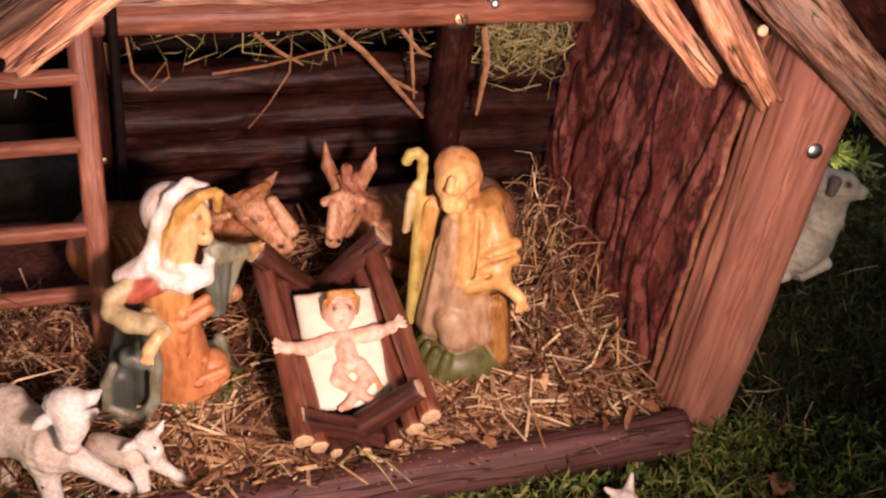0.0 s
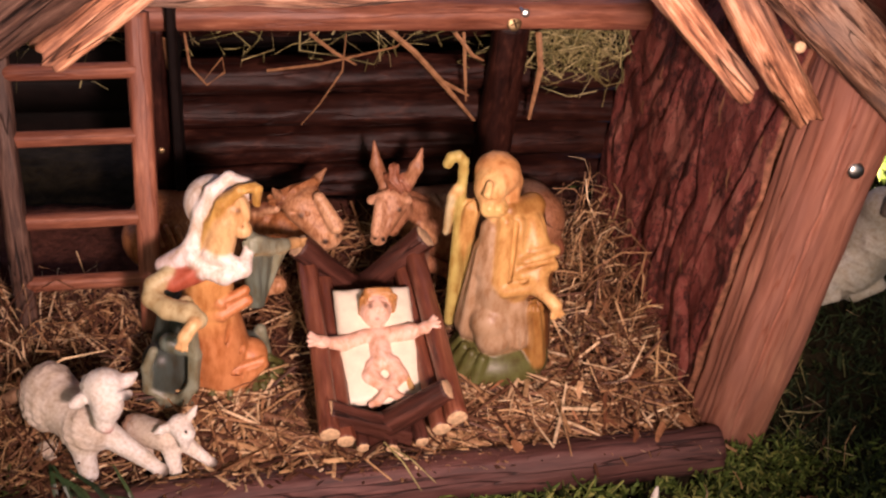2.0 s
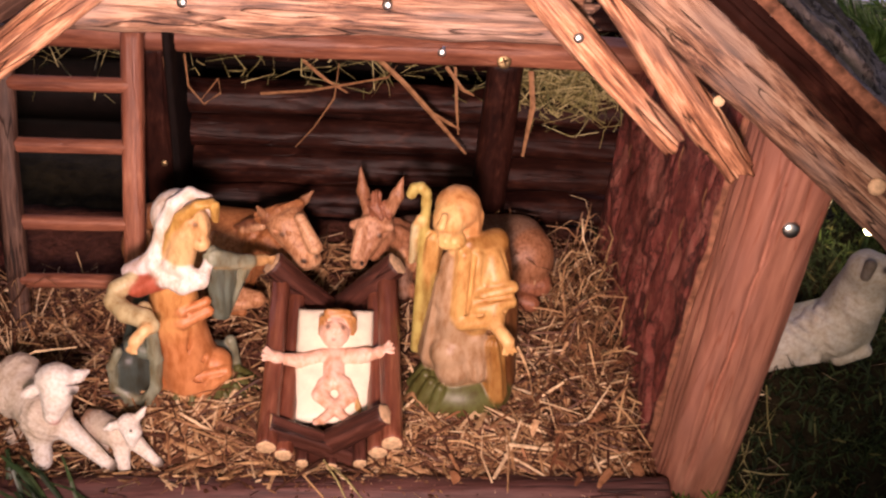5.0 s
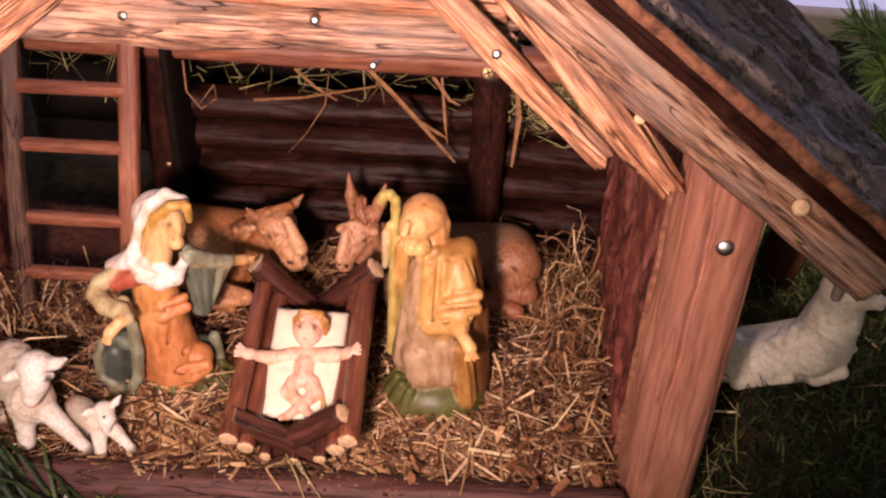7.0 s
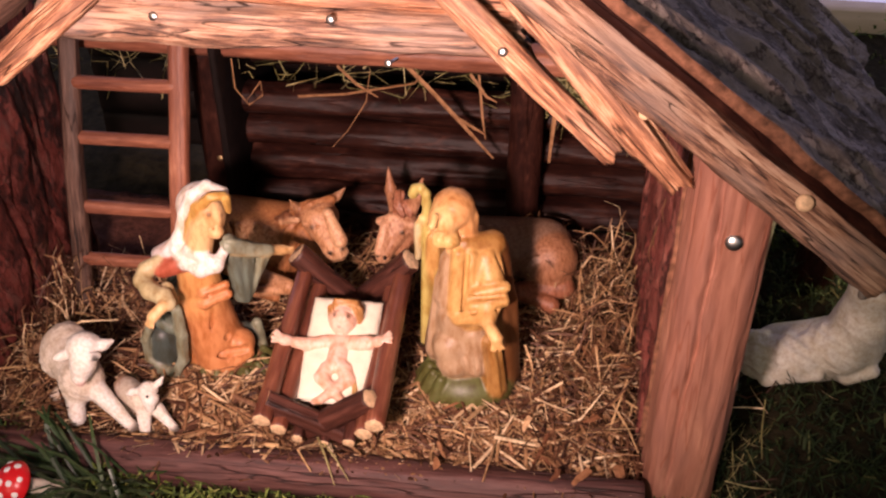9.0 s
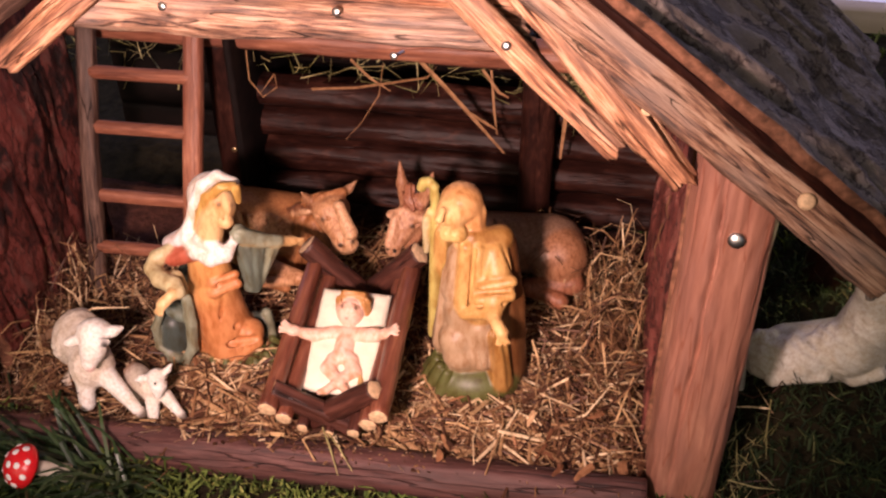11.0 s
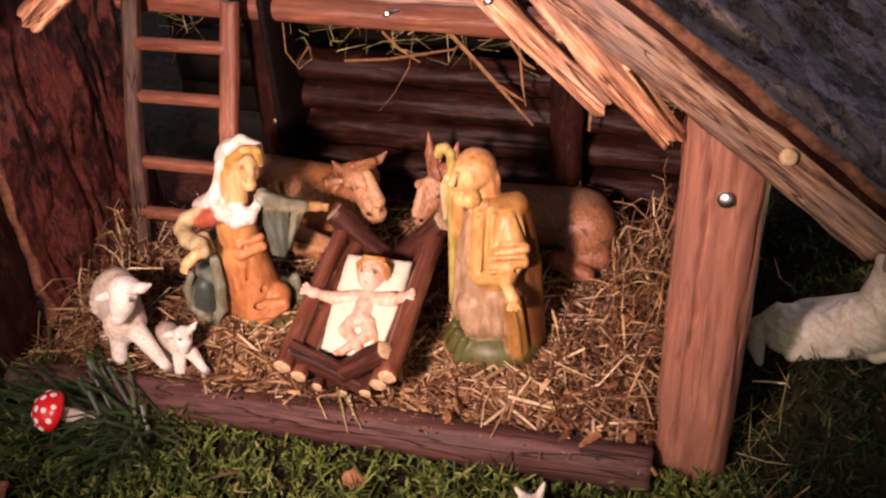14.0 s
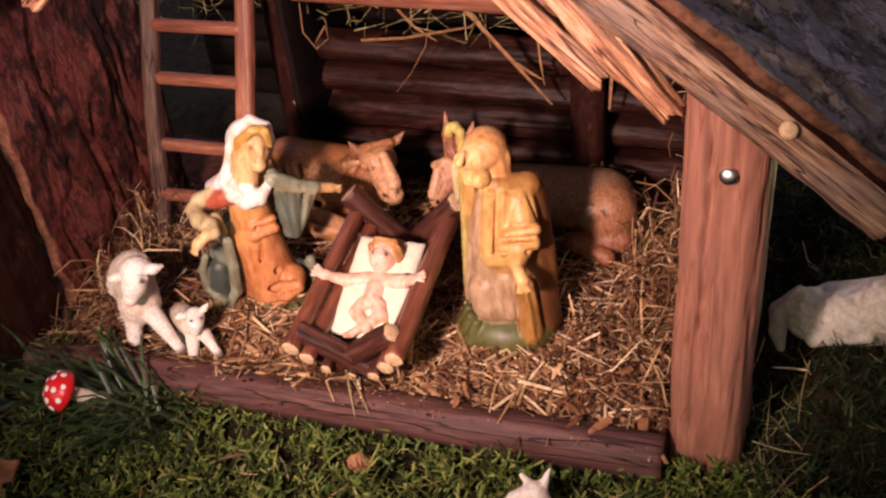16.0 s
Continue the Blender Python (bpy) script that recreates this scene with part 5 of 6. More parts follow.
# ---- ox and donkey ----
OX, OXL, OXD, HORN = (0.38, 0.165, 0.066), (0.54, 0.29, 0.15), (0.17, 0.066, 0.03), (0.36, 0.19, 0.10)
EYE_C = (0.02, 0.012, 0.01)
OXT = (0.62, 0.37, 0.21)
coat = [("cut", (0.15, 0.06, 0.025), (-0.004 + 0.0052 * k, 0.4400 + 0.004 * (k % 2), 0.0330 + 0.004 * (k % 3)), 0.0009, (0.0005 + 0.0052 * k, 0.4380 + 0.002 * (k % 3), 0.0200 + 0.003 * (k % 2)), 0.0005) for k in range(11)]
tufts = [("limb", OXL, (-0.002 + 0.006 * k, 0.4445 - 0.0008 * (k % 2), 0.0350 - 0.002 * (k % 3)), 0.0018, (0.002 + 0.006 * k, 0.4400, 0.0240), 0.0012) for k in range(8)]
ox_head = [
    ("ball", OXL, (0.0742, 0.4400, 0.0490), (0.0115, 0.0101, 0.0088)),
    ("limb", OXL, (0.0739, 0.4380, 0.0470), 0.0091, (0.0837, 0.4280, 0.0390), 0.0070),
    ("limb", OXT, (0.0814, 0.4320, 0.0576), 0.0033, (0.0896, 0.4235, 0.0457), 0.0043),
    ("ball", OXT, (0.0853, 0.4260, 0.0357), (0.0080, 0.0060, 0.0057)),
    ("limb", OX, (0.0631, 0.4420, 0.0344), 0.0069, (0.0747, 0.4320, 0.0289), 0.0048),
    ("limb", OXL, (0.0788, 0.4270, 0.0277), 0.0030, (0.0885, 0.4260, 0.0319), 0.0030),
    ("cut", OXD, (0.0778, 0.4200, 0.0359), 0.0015, (0.0920, 0.4180, 0.0361), 0.0015),
    ("ball", EYE_C, (0.0841, 0.4203, 0.0382), (0.0012, 0.0012, 0.0012)),
    ("ball", EYE_C, (0.0901, 0.4235, 0.0391), (0.0012, 0.0012, 0.0012)),
    ("cut", OXD, (0.0679, 0.4318, 0.0491), 0.0008, (0.0759, 0.4296, 0.0493), 0.0008),
    ("ball", EYE_C, (0.0724, 0.4296, 0.0488), (0.0013, 0.0013, 0.0013)),
    ("ball", EYE_C, (0.0838, 0.4379, 0.0492), (0.0012, 0.0012, 0.0012)),
    ("limb", OX, (0.0591, 0.4420, 0.0506), 0.0031, (0.0699, 0.4410, 0.0551), 0.0037, (0.0008, 5)),
    ("limb", OX, (0.0699, 0.4410, 0.0551), 0.0037, (0.0801, 0.4460, 0.0569), 0.0030, (0.0008, 5)),
    ("limb", OXD, (0.0617, 0.4380, 0.0505), 0.0017, (0.0721, 0.4370, 0.0549), 0.0020, (0.0007, 4)),
    ("limb", OXD, (0.0721, 0.4370, 0.0549), 0.0020, (0.0804, 0.4420, 0.0557), 0.0017, (0.0007, 4)),
    ("limb", HORN, (0.0782, 0.4480, 0.0537), 0.0030, (0.0828, 0.4510, 0.0563), 0.0024),
    ("limb", HORN, (0.0828, 0.4510, 0.0563), 0.0024, (0.0873, 0.4525, 0.0615), 0.0007),
    ("limb", HORN, (0.0627, 0.4410, 0.0526), 0.0027, (0.0602, 0.4390, 0.0562), 0.0020),
    ("limb", HORN, (0.0602, 0.4390, 0.0562), 0.0020, (0.0583, 0.4370, 0.0610), 0.0007),
    ("limb", OXD, (0.0614, 0.4430, 0.0452), 0.0027, (0.0534, 0.4460, 0.0421), 0.0034),
    ("limb", OXD, (0.0534, 0.4460, 0.0421), 0.0034, (0.0455, 0.4490, 0.0377), 0.0014),
    ("limb", OXT, (0.0605, 0.4400, 0.0448), 0.0017, (0.0498, 0.4450, 0.0390), 0.0017),
]
ox_front = [
    ("limb", OX, (0.0560, 0.4500, 0.0310), 0.0112, (0.0403, 0.4480, -0.0006), 0.0137, (0.0009, 9)),
    ("limb", OXL, (0.0359, 0.4270, 0.0118), 0.0049, (0.0596, 0.4130, 0.0167), 0.0044, (0.0003, 4)),
    ("limb", OXL, (0.0587, 0.4130, 0.0149), 0.0034, (0.0391, 0.4120, 0.0111), 0.0031),
    ("limb", OX, (0.0299, 0.4250, 0.0027), 0.0042, (0.0512, 0.4120, 0.0084), 0.0031),
]
ox_body = [
    ("limb", OX, (0.0560, 0.4570, 0.0210), 0.0185, (0.0020, 0.4630, 0.0190), 0.0195),
    ("ball", OX, (-0.0020, 0.4570, 0.0160), (0.0180, 0.0180, 0.0170)),
    ("limb", OXL, (0.0300, 0.4490, 0.0230), 0.0120, (0.0420, 0.4470, 0.0210), 0.0135),
    *tufts,
    *coat,
    ("limb", OX, (0.0100, 0.4400, 0.0100), 0.0080, (0.0280, 0.4320, 0.0060), 0.0056),
]
figure("ox_figurine", shift(ox_body + ox_front + ox_head, (0.035, 0.452, 0.0)), "glazed brown ox figurine lying in the straw", "figurine", (0.035, 0.452, 0.0), M_HIDE, 0.0008, 0.0015, "figures", 0.0004)

DK, DKG, DKR, DKL, DKT, DKD = (0.36, 0.17, 0.09), (0.24, 0.145, 0.10), (0.30, 0.12, 0.065), (0.46, 0.235, 0.13), (0.58, 0.33, 0.20), (0.13, 0.055, 0.03)
mane = [("limb", DKG, (0.1480 + 0.0065 * k, 0.4560, 0.0385), 0.0016, (0.1510 + 0.0065 * k, 0.4500, 0.0360), 0.0008) for k in range(7)]
donkey_head = [
    ("ball", DKL, (0.1222, 0.4420, 0.0478), (0.0098, 0.0091, 0.0091)),
    ("limb", DKL, (0.1210, 0.4390, 0.0470), 0.0082, (0.1145, 0.4300, 0.0367), 0.0052),
    ("limb", DKT, (0.1141, 0.4340, 0.0507), 0.0033, (0.1114, 0.4265, 0.0383), 0.0030),
    ("ball", DKT, (0.1132, 0.4280, 0.0325), (0.0046, 0.0039, 0.0039)),
    ("limb", DK, (0.1264, 0.4410, 0.0418), 0.0067, (0.1220, 0.4340, 0.0336), 0.0040),
    ("ball", EYE_C, (0.1106, 0.4240, 0.0357), (0.0009, 0.0009, 0.0009)),
    ("ball", EYE_C, (0.1150, 0.4230, 0.0355), (0.0012, 0.0012, 0.0012)),
    ("cut", DKD, (0.1092, 0.4240, 0.0314), 0.0009, (0.1172, 0.4230, 0.0328), 0.0009),
    ("limb", DKT, (0.1101, 0.4390, 0.0498), 0.0027, (0.1167, 0.4370, 0.0545), 0.0024),
    ("limb", DKT, (0.1167, 0.4370, 0.0545), 0.0024, (0.1297, 0.4370, 0.0503), 0.0021),
    ("ball", EYE_C, (0.1239, 0.4319, 0.0484), (0.0011, 0.0011, 0.0011)),
    ("cut", DKD, (0.1201, 0.4319, 0.0476), 0.0006, (0.1285, 0.4343, 0.0486), 0.0006),
    ("cut", DKD, (0.1183, 0.4290, 0.0453), 0.0009, (0.1161, 0.4250, 0.0389), 0.0009),
    ("limb", DK, (0.1178, 0.4450, 0.0556), 0.0036, (0.1141, 0.4540, 0.0620), 0.0034),
    ("limb", DK, (0.1141, 0.4540, 0.0620), 0.0034, (0.1125, 0.4570, 0.0752), 0.0006),
    ("cut", DKD, (0.1158, 0.4405, 0.0626), 0.0018, (0.1127, 0.4510, 0.0732), 0.0009),
    ("limb", DKL, (0.1285, 0.4400, 0.0585), 0.0036, (0.1322, 0.4390, 0.0704), 0.0036),
    ("limb", DKL, (0.1322, 0.4390, 0.0704), 0.0036, (0.1349, 0.4406, 0.0812), 0.0006),
    ("cut", DKD, (0.1287, 0.4340, 0.0660), 0.0018, (0.1336, 0.4360, 0.0791), 0.0009),
    ("limb", DKR, (0.1213, 0.4430, 0.0672), 0.0024, (0.1208, 0.4390, 0.0620), 0.0027, (0.001, 5)),
    ("limb", DKR, (0.1208, 0.4390, 0.0620), 0.0027, (0.1244, 0.4340, 0.0585), 0.0015, (0.001, 5)),
    ("limb", DKR, (0.1186, 0.4430, 0.0620), 0.0021, (0.1195, 0.4380, 0.0583), 0.0015, (0.0008, 4)),
    ("limb", DKR, (0.1256, 0.4400, 0.0633), 0.0021, (0.1286, 0.4350, 0.0586), 0.0015, (0.0008, 4)),
    ("limb", DK, (0.1311, 0.4480, 0.0357), 0.0106, (0.1561, 0.4560, 0.0103), 0.0169, (0.0007, 7)),
    ("limb", DKG, (0.1379, 0.4420, 0.0295), 0.0056, (0.1388, 0.4330, 0.0086), 0.0050, (0.0006, 4)),
    ("limb", OXL, (0.1377, 0.4380, 0.0307), 0.0037, (0.1459, 0.4380, 0.0229), 0.0037),
    ("limb", DK, (0.1386, 0.4340, 0.0118), 0.0044, (0.1583, 0.4320, 0.0013), 0.0041),
]
donkey_body = [
    ("limb", DKG, (0.1440, 0.4600, 0.0210), 0.0170, (0.2040, 0.4600, 0.0220), 0.0190),
    *mane,
    ("ball", DK, (0.2090, 0.4520, 0.0210), (0.0165, 0.0170, 0.0185)),
    ("ball", DKG, (0.1990, 0.4440, 0.0230), (0.0080, 0.0080, 0.0110)),
    ("cut", DKD, (0.1960, 0.4340, 0.0350), 0.0014, (0.2080, 0.4330, 0.0100), 0.0014),
    ("cut", DKD, (0.1900, 0.4370, 0.0360), 0.0008, (0.1960, 0.4350, 0.0220), 0.0008),
    ("limb", DKR, (0.2180, 0.4420, 0.0090), 0.0072, (0.1940, 0.4360, 0.0080), 0.0060),
    ("limb", DKR, (0.1940, 0.4360, 0.0070), 0.0052, (0.2120, 0.4290, 0.0055), 0.0050),
]
figure("donkey_figurine", shift(donkey_body + donkey_head, (0.17, 0.455, 0.0)), "glazed grey-brown donkey figurine lying in the straw", "figurine", (0.17, 0.455, 0.0), M_HIDE, 0.0008, 0.0015, "figures", 0.0004)

# ---- sheep ----
WOOL, FACEW, TAN = (0.70, 0.62, 0.53), (0.82, 0.79, 0.74), (0.36, 0.22, 0.14)
WV = (0.0007, 800)
HOOF, PINKN = (0.14, 0.11, 0.09), (0.64, 0.36, 0.32)
sheep_body = [
    ("limb", WOOL, (-0.0294, 0.3250, 0.0181), 0.0111, (-0.0484, 0.3460, 0.0179), 0.0126),
    ("ball", WOOL, (-0.0302, 0.3230, 0.0176), (0.0111, 0.0098, 0.0118), WV),
    ("ball", WOOL, (-0.0474, 0.3400, 0.0167), (0.0115, 0.0115, 0.0115), WV),
    ("ball", WOOL, (-0.0473, 0.3480, 0.0203), (0.0102, 0.0109, 0.0109), WV),
    ("limb", TAN, (-0.0622, 0.3500, 0.0143), 0.0035, (-0.0756, 0.3540, 0.0033), 0.0021),
    ("limb", FACEW, (-0.0328, 0.3190, 0.0122), 0.0053, (-0.0304, 0.3115, 0.0023), 0.0043),
    ("limb", FACEW, (-0.0196, 0.3200, 0.0147), 0.0055, (-0.0011, 0.3095, 0.0042), 0.0029),
    ("ball", HOOF, (0.0004, 0.3090, 0.0024), (0.0032, 0.0029, 0.0026)),
    ("limb", WOOL, (-0.0500, 0.3320, -0.0053), 0.0058, (-0.0431, 0.3220, -0.0103), 0.0041),
]
sheep_head = [
    ("limb", FACEW, (-0.0203, 0.3190, 0.0475), 0.0082, (-0.0193, 0.3130, 0.0428), 0.0063),
    ("limb", FACEW, (-0.0193, 0.3130, 0.0428), 0.0063, (-0.0209, 0.3095, 0.0367), 0.0044),
    ("ball", FACEW, (-0.0214, 0.3210, 0.0481), (0.0085, 0.0069, 0.0050), WV),
    ("ball", PINKN, (-0.0197, 0.3065, 0.0352), (0.0022, 0.0016, 0.0016)),
    ("limb", FACEW, (-0.0140, 0.3190, 0.0478), 0.0022, (-0.0108, 0.3220, 0.0482), 0.0025),
    ("limb", FACEW, (-0.0108, 0.3220, 0.0482), 0.0025, (-0.0076, 0.3250, 0.0482), 0.0012),
    ("limb", FACEW, (-0.0285, 0.3170, 0.0446), 0.0022, (-0.0309, 0.3150, 0.0443), 0.0025),
    ("limb", FACEW, (-0.0309, 0.3150, 0.0443), 0.0025, (-0.0330, 0.3130, 0.0448), 0.0016),
    ("ball", EYE_C, (-0.0107, 0.3110, 0.0493), (0.0014, 0.0014, 0.0014)),
    ("ball", EYE_C, (-0.0227, 0.3105, 0.0452), (0.0011, 0.0011, 0.0011)),
    ("limb", FACEW, (-0.0137, 0.3120, 0.0490), 0.0019, (-0.0100, 0.3130, 0.0496), 0.0015),
]
figure("sheep_figurine", shift(sheep_body + sheep_head, (-0.03, 0.33, 0.0)), "painted white sheep figurine kneeling on the straw", "figurine", (-0.03, 0.33, 0.0), M_WOOL, 0.0008, 0.0022, "sheep", 0.0005)
lamb_masses = [
    ("limb", WOOL, (0.0031, 0.3200, 0.0119), 0.0064, (-0.0087, 0.3300, 0.0068), 0.0069),
    ("ball", TAN, (-0.0109, 0.3320, 0.0081), (0.0059, 0.0059, 0.0049), WV),
    ("limb", FACEW, (0.0091, 0.3180, 0.0212), 0.0053, (0.0113, 0.3140, 0.0203), 0.0044),
    ("limb", FACEW, (0.0113, 0.3140, 0.0203), 0.0041, (0.0111, 0.3115, 0.0159), 0.0025),
    ("limb", FACEW, (0.0123, 0.3190, 0.0239), 0.0019, (0.0148, 0.3205, 0.0259), 0.0016),
    ("limb", FACEW, (0.0148, 0.3205, 0.0259), 0.0016, (0.0168, 0.3220, 0.0286), 0.0006),
    ("limb", FACEW, (0.0038, 0.3180, 0.0210), 0.0019, (0.0016, 0.3160, 0.0216), 0.0019),
    ("limb", FACEW, (0.0016, 0.3160, 0.0216), 0.0019, (-0.0011, 0.3150, 0.0211), 0.0009),
    ("ball", EYE_C, (0.0121, 0.3100, 0.0258), (0.0008, 0.0008, 0.0008)),
    ("ball", EYE_C, (0.0172, 0.3120, 0.0270), (0.0008, 0.0008, 0.0008)),
    ("limb", FACEW, (0.0046, 0.3170, 0.0077), 0.0042, (0.0064, 0.3100, -0.0008), 0.0029),
    ("limb", FACEW, (0.0116, 0.3180, 0.0082), 0.0038, (0.0210, 0.3120, 0.0030), 0.0022),
    ("ball", HOOF, (0.0224, 0.3115, 0.0021), (0.0025, 0.0022, 0.0019)),
    ("limb", WOOL, (-0.0081, 0.3260, -0.0003), 0.0039, (-0.0053, 0.3220, -0.0047), 0.0030),
]
figure("lamb_figurine", shift(lamb_masses, (0.008, 0.318, 0.0)), "small painted white lamb figurine beside the sheep", "figurine", (0.008, 0.318, 0.0), M_WOOL, 0.0007, 0.0014, "sheep", 0.0004)
GW, GW2, GWD = (0.46, 0.44, 0.38), (0.62, 0.59, 0.52), (0.16, 0.14, 0.12)
ridge = [("cut", GWD, (0.3144 + 0.0037 * k, 0.3640, 0.0597 + 0.0003 * k - 0.001 * (k % 2)), 0.0009, (0.3175 + 0.0037 * k, 0.3600, 0.0494 + 0.0006 * k), 0.0006) for k in range(9)]
resting_body = [
    ("limb", GW, (0.3341, 0.3820, 0.0276), 0.0162, (0.3621, 0.3820, 0.0364), 0.0168, (0.0006, 5)),
    ("ball", GW2, (0.3393, 0.3720, 0.0359), (0.0158, 0.0122, 0.0128), (0.0008, 620)),
    ("ball", GW2, (0.3574, 0.3740, 0.0431), (0.0167, 0.0134, 0.0152), (0.0008, 620)),
    ("ball", GW, (0.3222, 0.3780, 0.0294), (0.0123, 0.0123, 0.0139), (0.0008, 620)),
    ("limb", GW2, (0.3255, 0.3660, 0.0244), 0.0040, (0.3487, 0.3620, 0.0341), 0.0033),
    ("limb", GW2, (0.3255, 0.3660, 0.0244), 0.0040, (0.3387, 0.3660, 0.0376), 0.0060),
    ("limb", GW2, (0.3656, 0.3700, 0.0284), 0.0056, (0.3759, 0.3660, 0.0361), 0.0037),
    ("limb", GW2, (0.3701, 0.3800, 0.0376), 0.0037, (0.3827, 0.3780, 0.0416), 0.0025),
    ("limb", GW, (0.3159, 0.3780, 0.0424), 0.0030, (0.3076, 0.3760, 0.0308), 0.0040, (0.0006, 4)),
    ("limb", GW, (0.3076, 0.3760, 0.0308), 0.0040, (0.3082, 0.3720, 0.0204), 0.0040, (0.0006, 4)),
    ("limb", GW, (0.3082, 0.3720, 0.0204), 0.0040, (0.3109, 0.3680, 0.0132), 0.0022, (0.0006, 4)),
    *ridge,
]
resting_head = [
    ("limb", GW, (0.3657, 0.3780, 0.0446), 0.0159, (0.3686, 0.3780, 0.0752), 0.0125, (0.0007, 6)),
    ("ball", GW2, (0.3669, 0.3720, 0.0618), (0.0119, 0.0101, 0.0125), (0.0008, 620)),
    ("limb", GW, (0.3656, 0.3760, 0.0819), 0.0106, (0.3714, 0.3720, 0.0843), 0.0082),
    ("limb", GW2, (0.3717, 0.3720, 0.0833), 0.0076, (0.3833, 0.3700, 0.0807), 0.0038),
    ("limb", GWD, (0.3597, 0.3660, 0.0928), 0.0031, (0.3589, 0.3650, 0.0866), 0.0026),
    ("ball", EYE_C, (0.3687, 0.3660, 0.0900), (0.0013, 0.0013, 0.0013)),
    ("cut", GWD, (0.3795, 0.3620, 0.0841), 0.0009, (0.3863, 0.3680, 0.0800), 0.0009),
]
figure("resting_sheep_figurine", shift(resting_body + resting_head, (0.34, 0.368, 0.02)), "grey-white sheep figurine lying in moss beside the stable", "figurine", (0.34, 0.368, 0.02), M_WOOL, 0.0009, 0.0020, "sheep", 0.0006)
figure("moss_sheep_figurine", shift([
    ("limb", FACEW, (0.2120, 0.2580, 0.0050), 0.0060, (0.2030, 0.2540, 0.0030), 0.0040),
    ("limb", FACEW, (0.2150, 0.2620, 0.0080), 0.0024, (0.2170, 0.2660, 0.0140), 0.0010),
    ("limb", FACEW, (0.2080, 0.2620, 0.0070), 0.0022, (0.2040, 0.2640, 0.0090), 0.0012),
    ("limb", WOOL, (0.2150, 0.2540, 0.0010), 0.0070, (0.2180, 0.2440, -0.0040), 0.0100),
    ("limb", WOOL, (0.2180, 0.2400, -0.0040), 0.0120, (0.2260, 0.2180, -0.0050), 0.0125),
], (0.218, 0.24, -0.016)), "white sheep figurine resting in the moss before the stable", "figurine", (0.218, 0.24, -0.016), M_WOOL, 0.0010, 0.0018, "sheep", 0.0005)


# ---- toadstool ----
# pale roots and a mossy sprig at the foot of the posts
me = strip_mesh("dry_roots", lay(0.298, 0.325, 0.292, 0.350, 46, 0.026, 0.0006, 0.012, rng, 0.7, lambda x, y: ground_height(x, y) + 0.004))
tagged(link("dry_roots", me, M_HAY), "pale dry rootlets beside the corner post", "roots", kind="stuff")
me = strip_mesh("moss_sprig", moss_blades(220, -0.084, -0.062, 0.292, 0.306, 0.020, 0.0013, lambda x, y: True))
tagged(link("moss_sprig", me, M_MOSS), "green moss sprig at the end of the sill", "moss", kind="stuff")

toadstool = thing("toadstool", (-0.024, 0.262, -0.008), "small red toadstool ornament with white spots in grass", "toadstool")
axis = (Vector((-0.0350, 0.2530, 0.0220)) - Vector((-0.0215, 0.2640, 0.0060))).normalized()
turn = axis.to_track_quat("Z", "Y").to_matrix().to_4x4()
bm = bmesh.new()
prof = [(0.0, 0.0082), (0.003, 0.0078), (0.006, 0.0062), (0.0082, 0.0036), (0.0090, 0.0008), (0.0084, -0.0006), (0.006, 0.0002), (0.0022, 0.0006)]
rings = [[bm.verts.new((1.22 * r * math.cos(2 * math.pi * j / 32), 1.22 * r * math.sin(2 * math.pi * j / 32), 1.22 * z)) for j in range(32)] for r, z in prof[1:]]
apex = bm.verts.new((0, 0, 1.22 * prof[0][1]))
for j in range(32):
    bm.faces.new((apex, rings[0][j], rings[0][(j + 1) % 32]))
    for a, b in zip(rings, rings[1:]):
        bm.faces.new((a[j], b[j], b[(j + 1) % 32], a[(j + 1) % 32]))
bmesh.ops.recalc_face_normals(bm, faces=bm.faces[:])
cap = part("cap", bm, plain("red_lacquer", (0.62, 0.015, 0.02), 0.3, vary=0.15, scale=200), None, "glossy red cap")
cap.matrix_world = Matrix.Translation((-0.0335, 0.2542, 0.0185)) @ turn
hold(toadstool, cap)
M_SPOT = plain("white_lacquer", (0.8, 0.76, 0.74), 0.4, vary=0.08)
k = 0
for lat, count in ((0.15, 1), (0.62, 5), (1.08, 8)):
    for i in range(count):
        a = 2 * math.pi * i / count + lat * 3
        rr = 0.0110 * math.sin(lat)
        zz = 0.0100 * math.cos(lat) * 0.99
        bm = bmesh.new()
        bmesh.ops.create_uvsphere(bm, u_segments=12, v_segments=8, radius=0.0018 - 0.0002 * (i % 3))
        for v in bm.verts:
            v.co.z *= 0.25
        s = part("spot", bm, M_SPOT)
        nrm = Vector((math.cos(a) * math.sin(lat), math.sin(a) * math.sin(lat), math.cos(lat)))
        s.matrix_world = cap.matrix_world @ Matrix.Translation((rr * math.cos(a), rr * math.sin(a), zz)) @ nrm.to_track_quat("Z", "Y").to_matrix().to_4x4()
        hold(cap, s)
hold(toadstool, timber("stem", (-0.0205, 0.2650, 0.0030), (-0.0330, 0.2546, 0.0185), 0.0082, 0.0082, plain("cream_stem", (0.66, 0.60, 0.48), 0.6, vary=0.15), None, "cream stem", seed=5, rough=0.03, rings=12, segs=20, taper=(1.15, 0.8)))


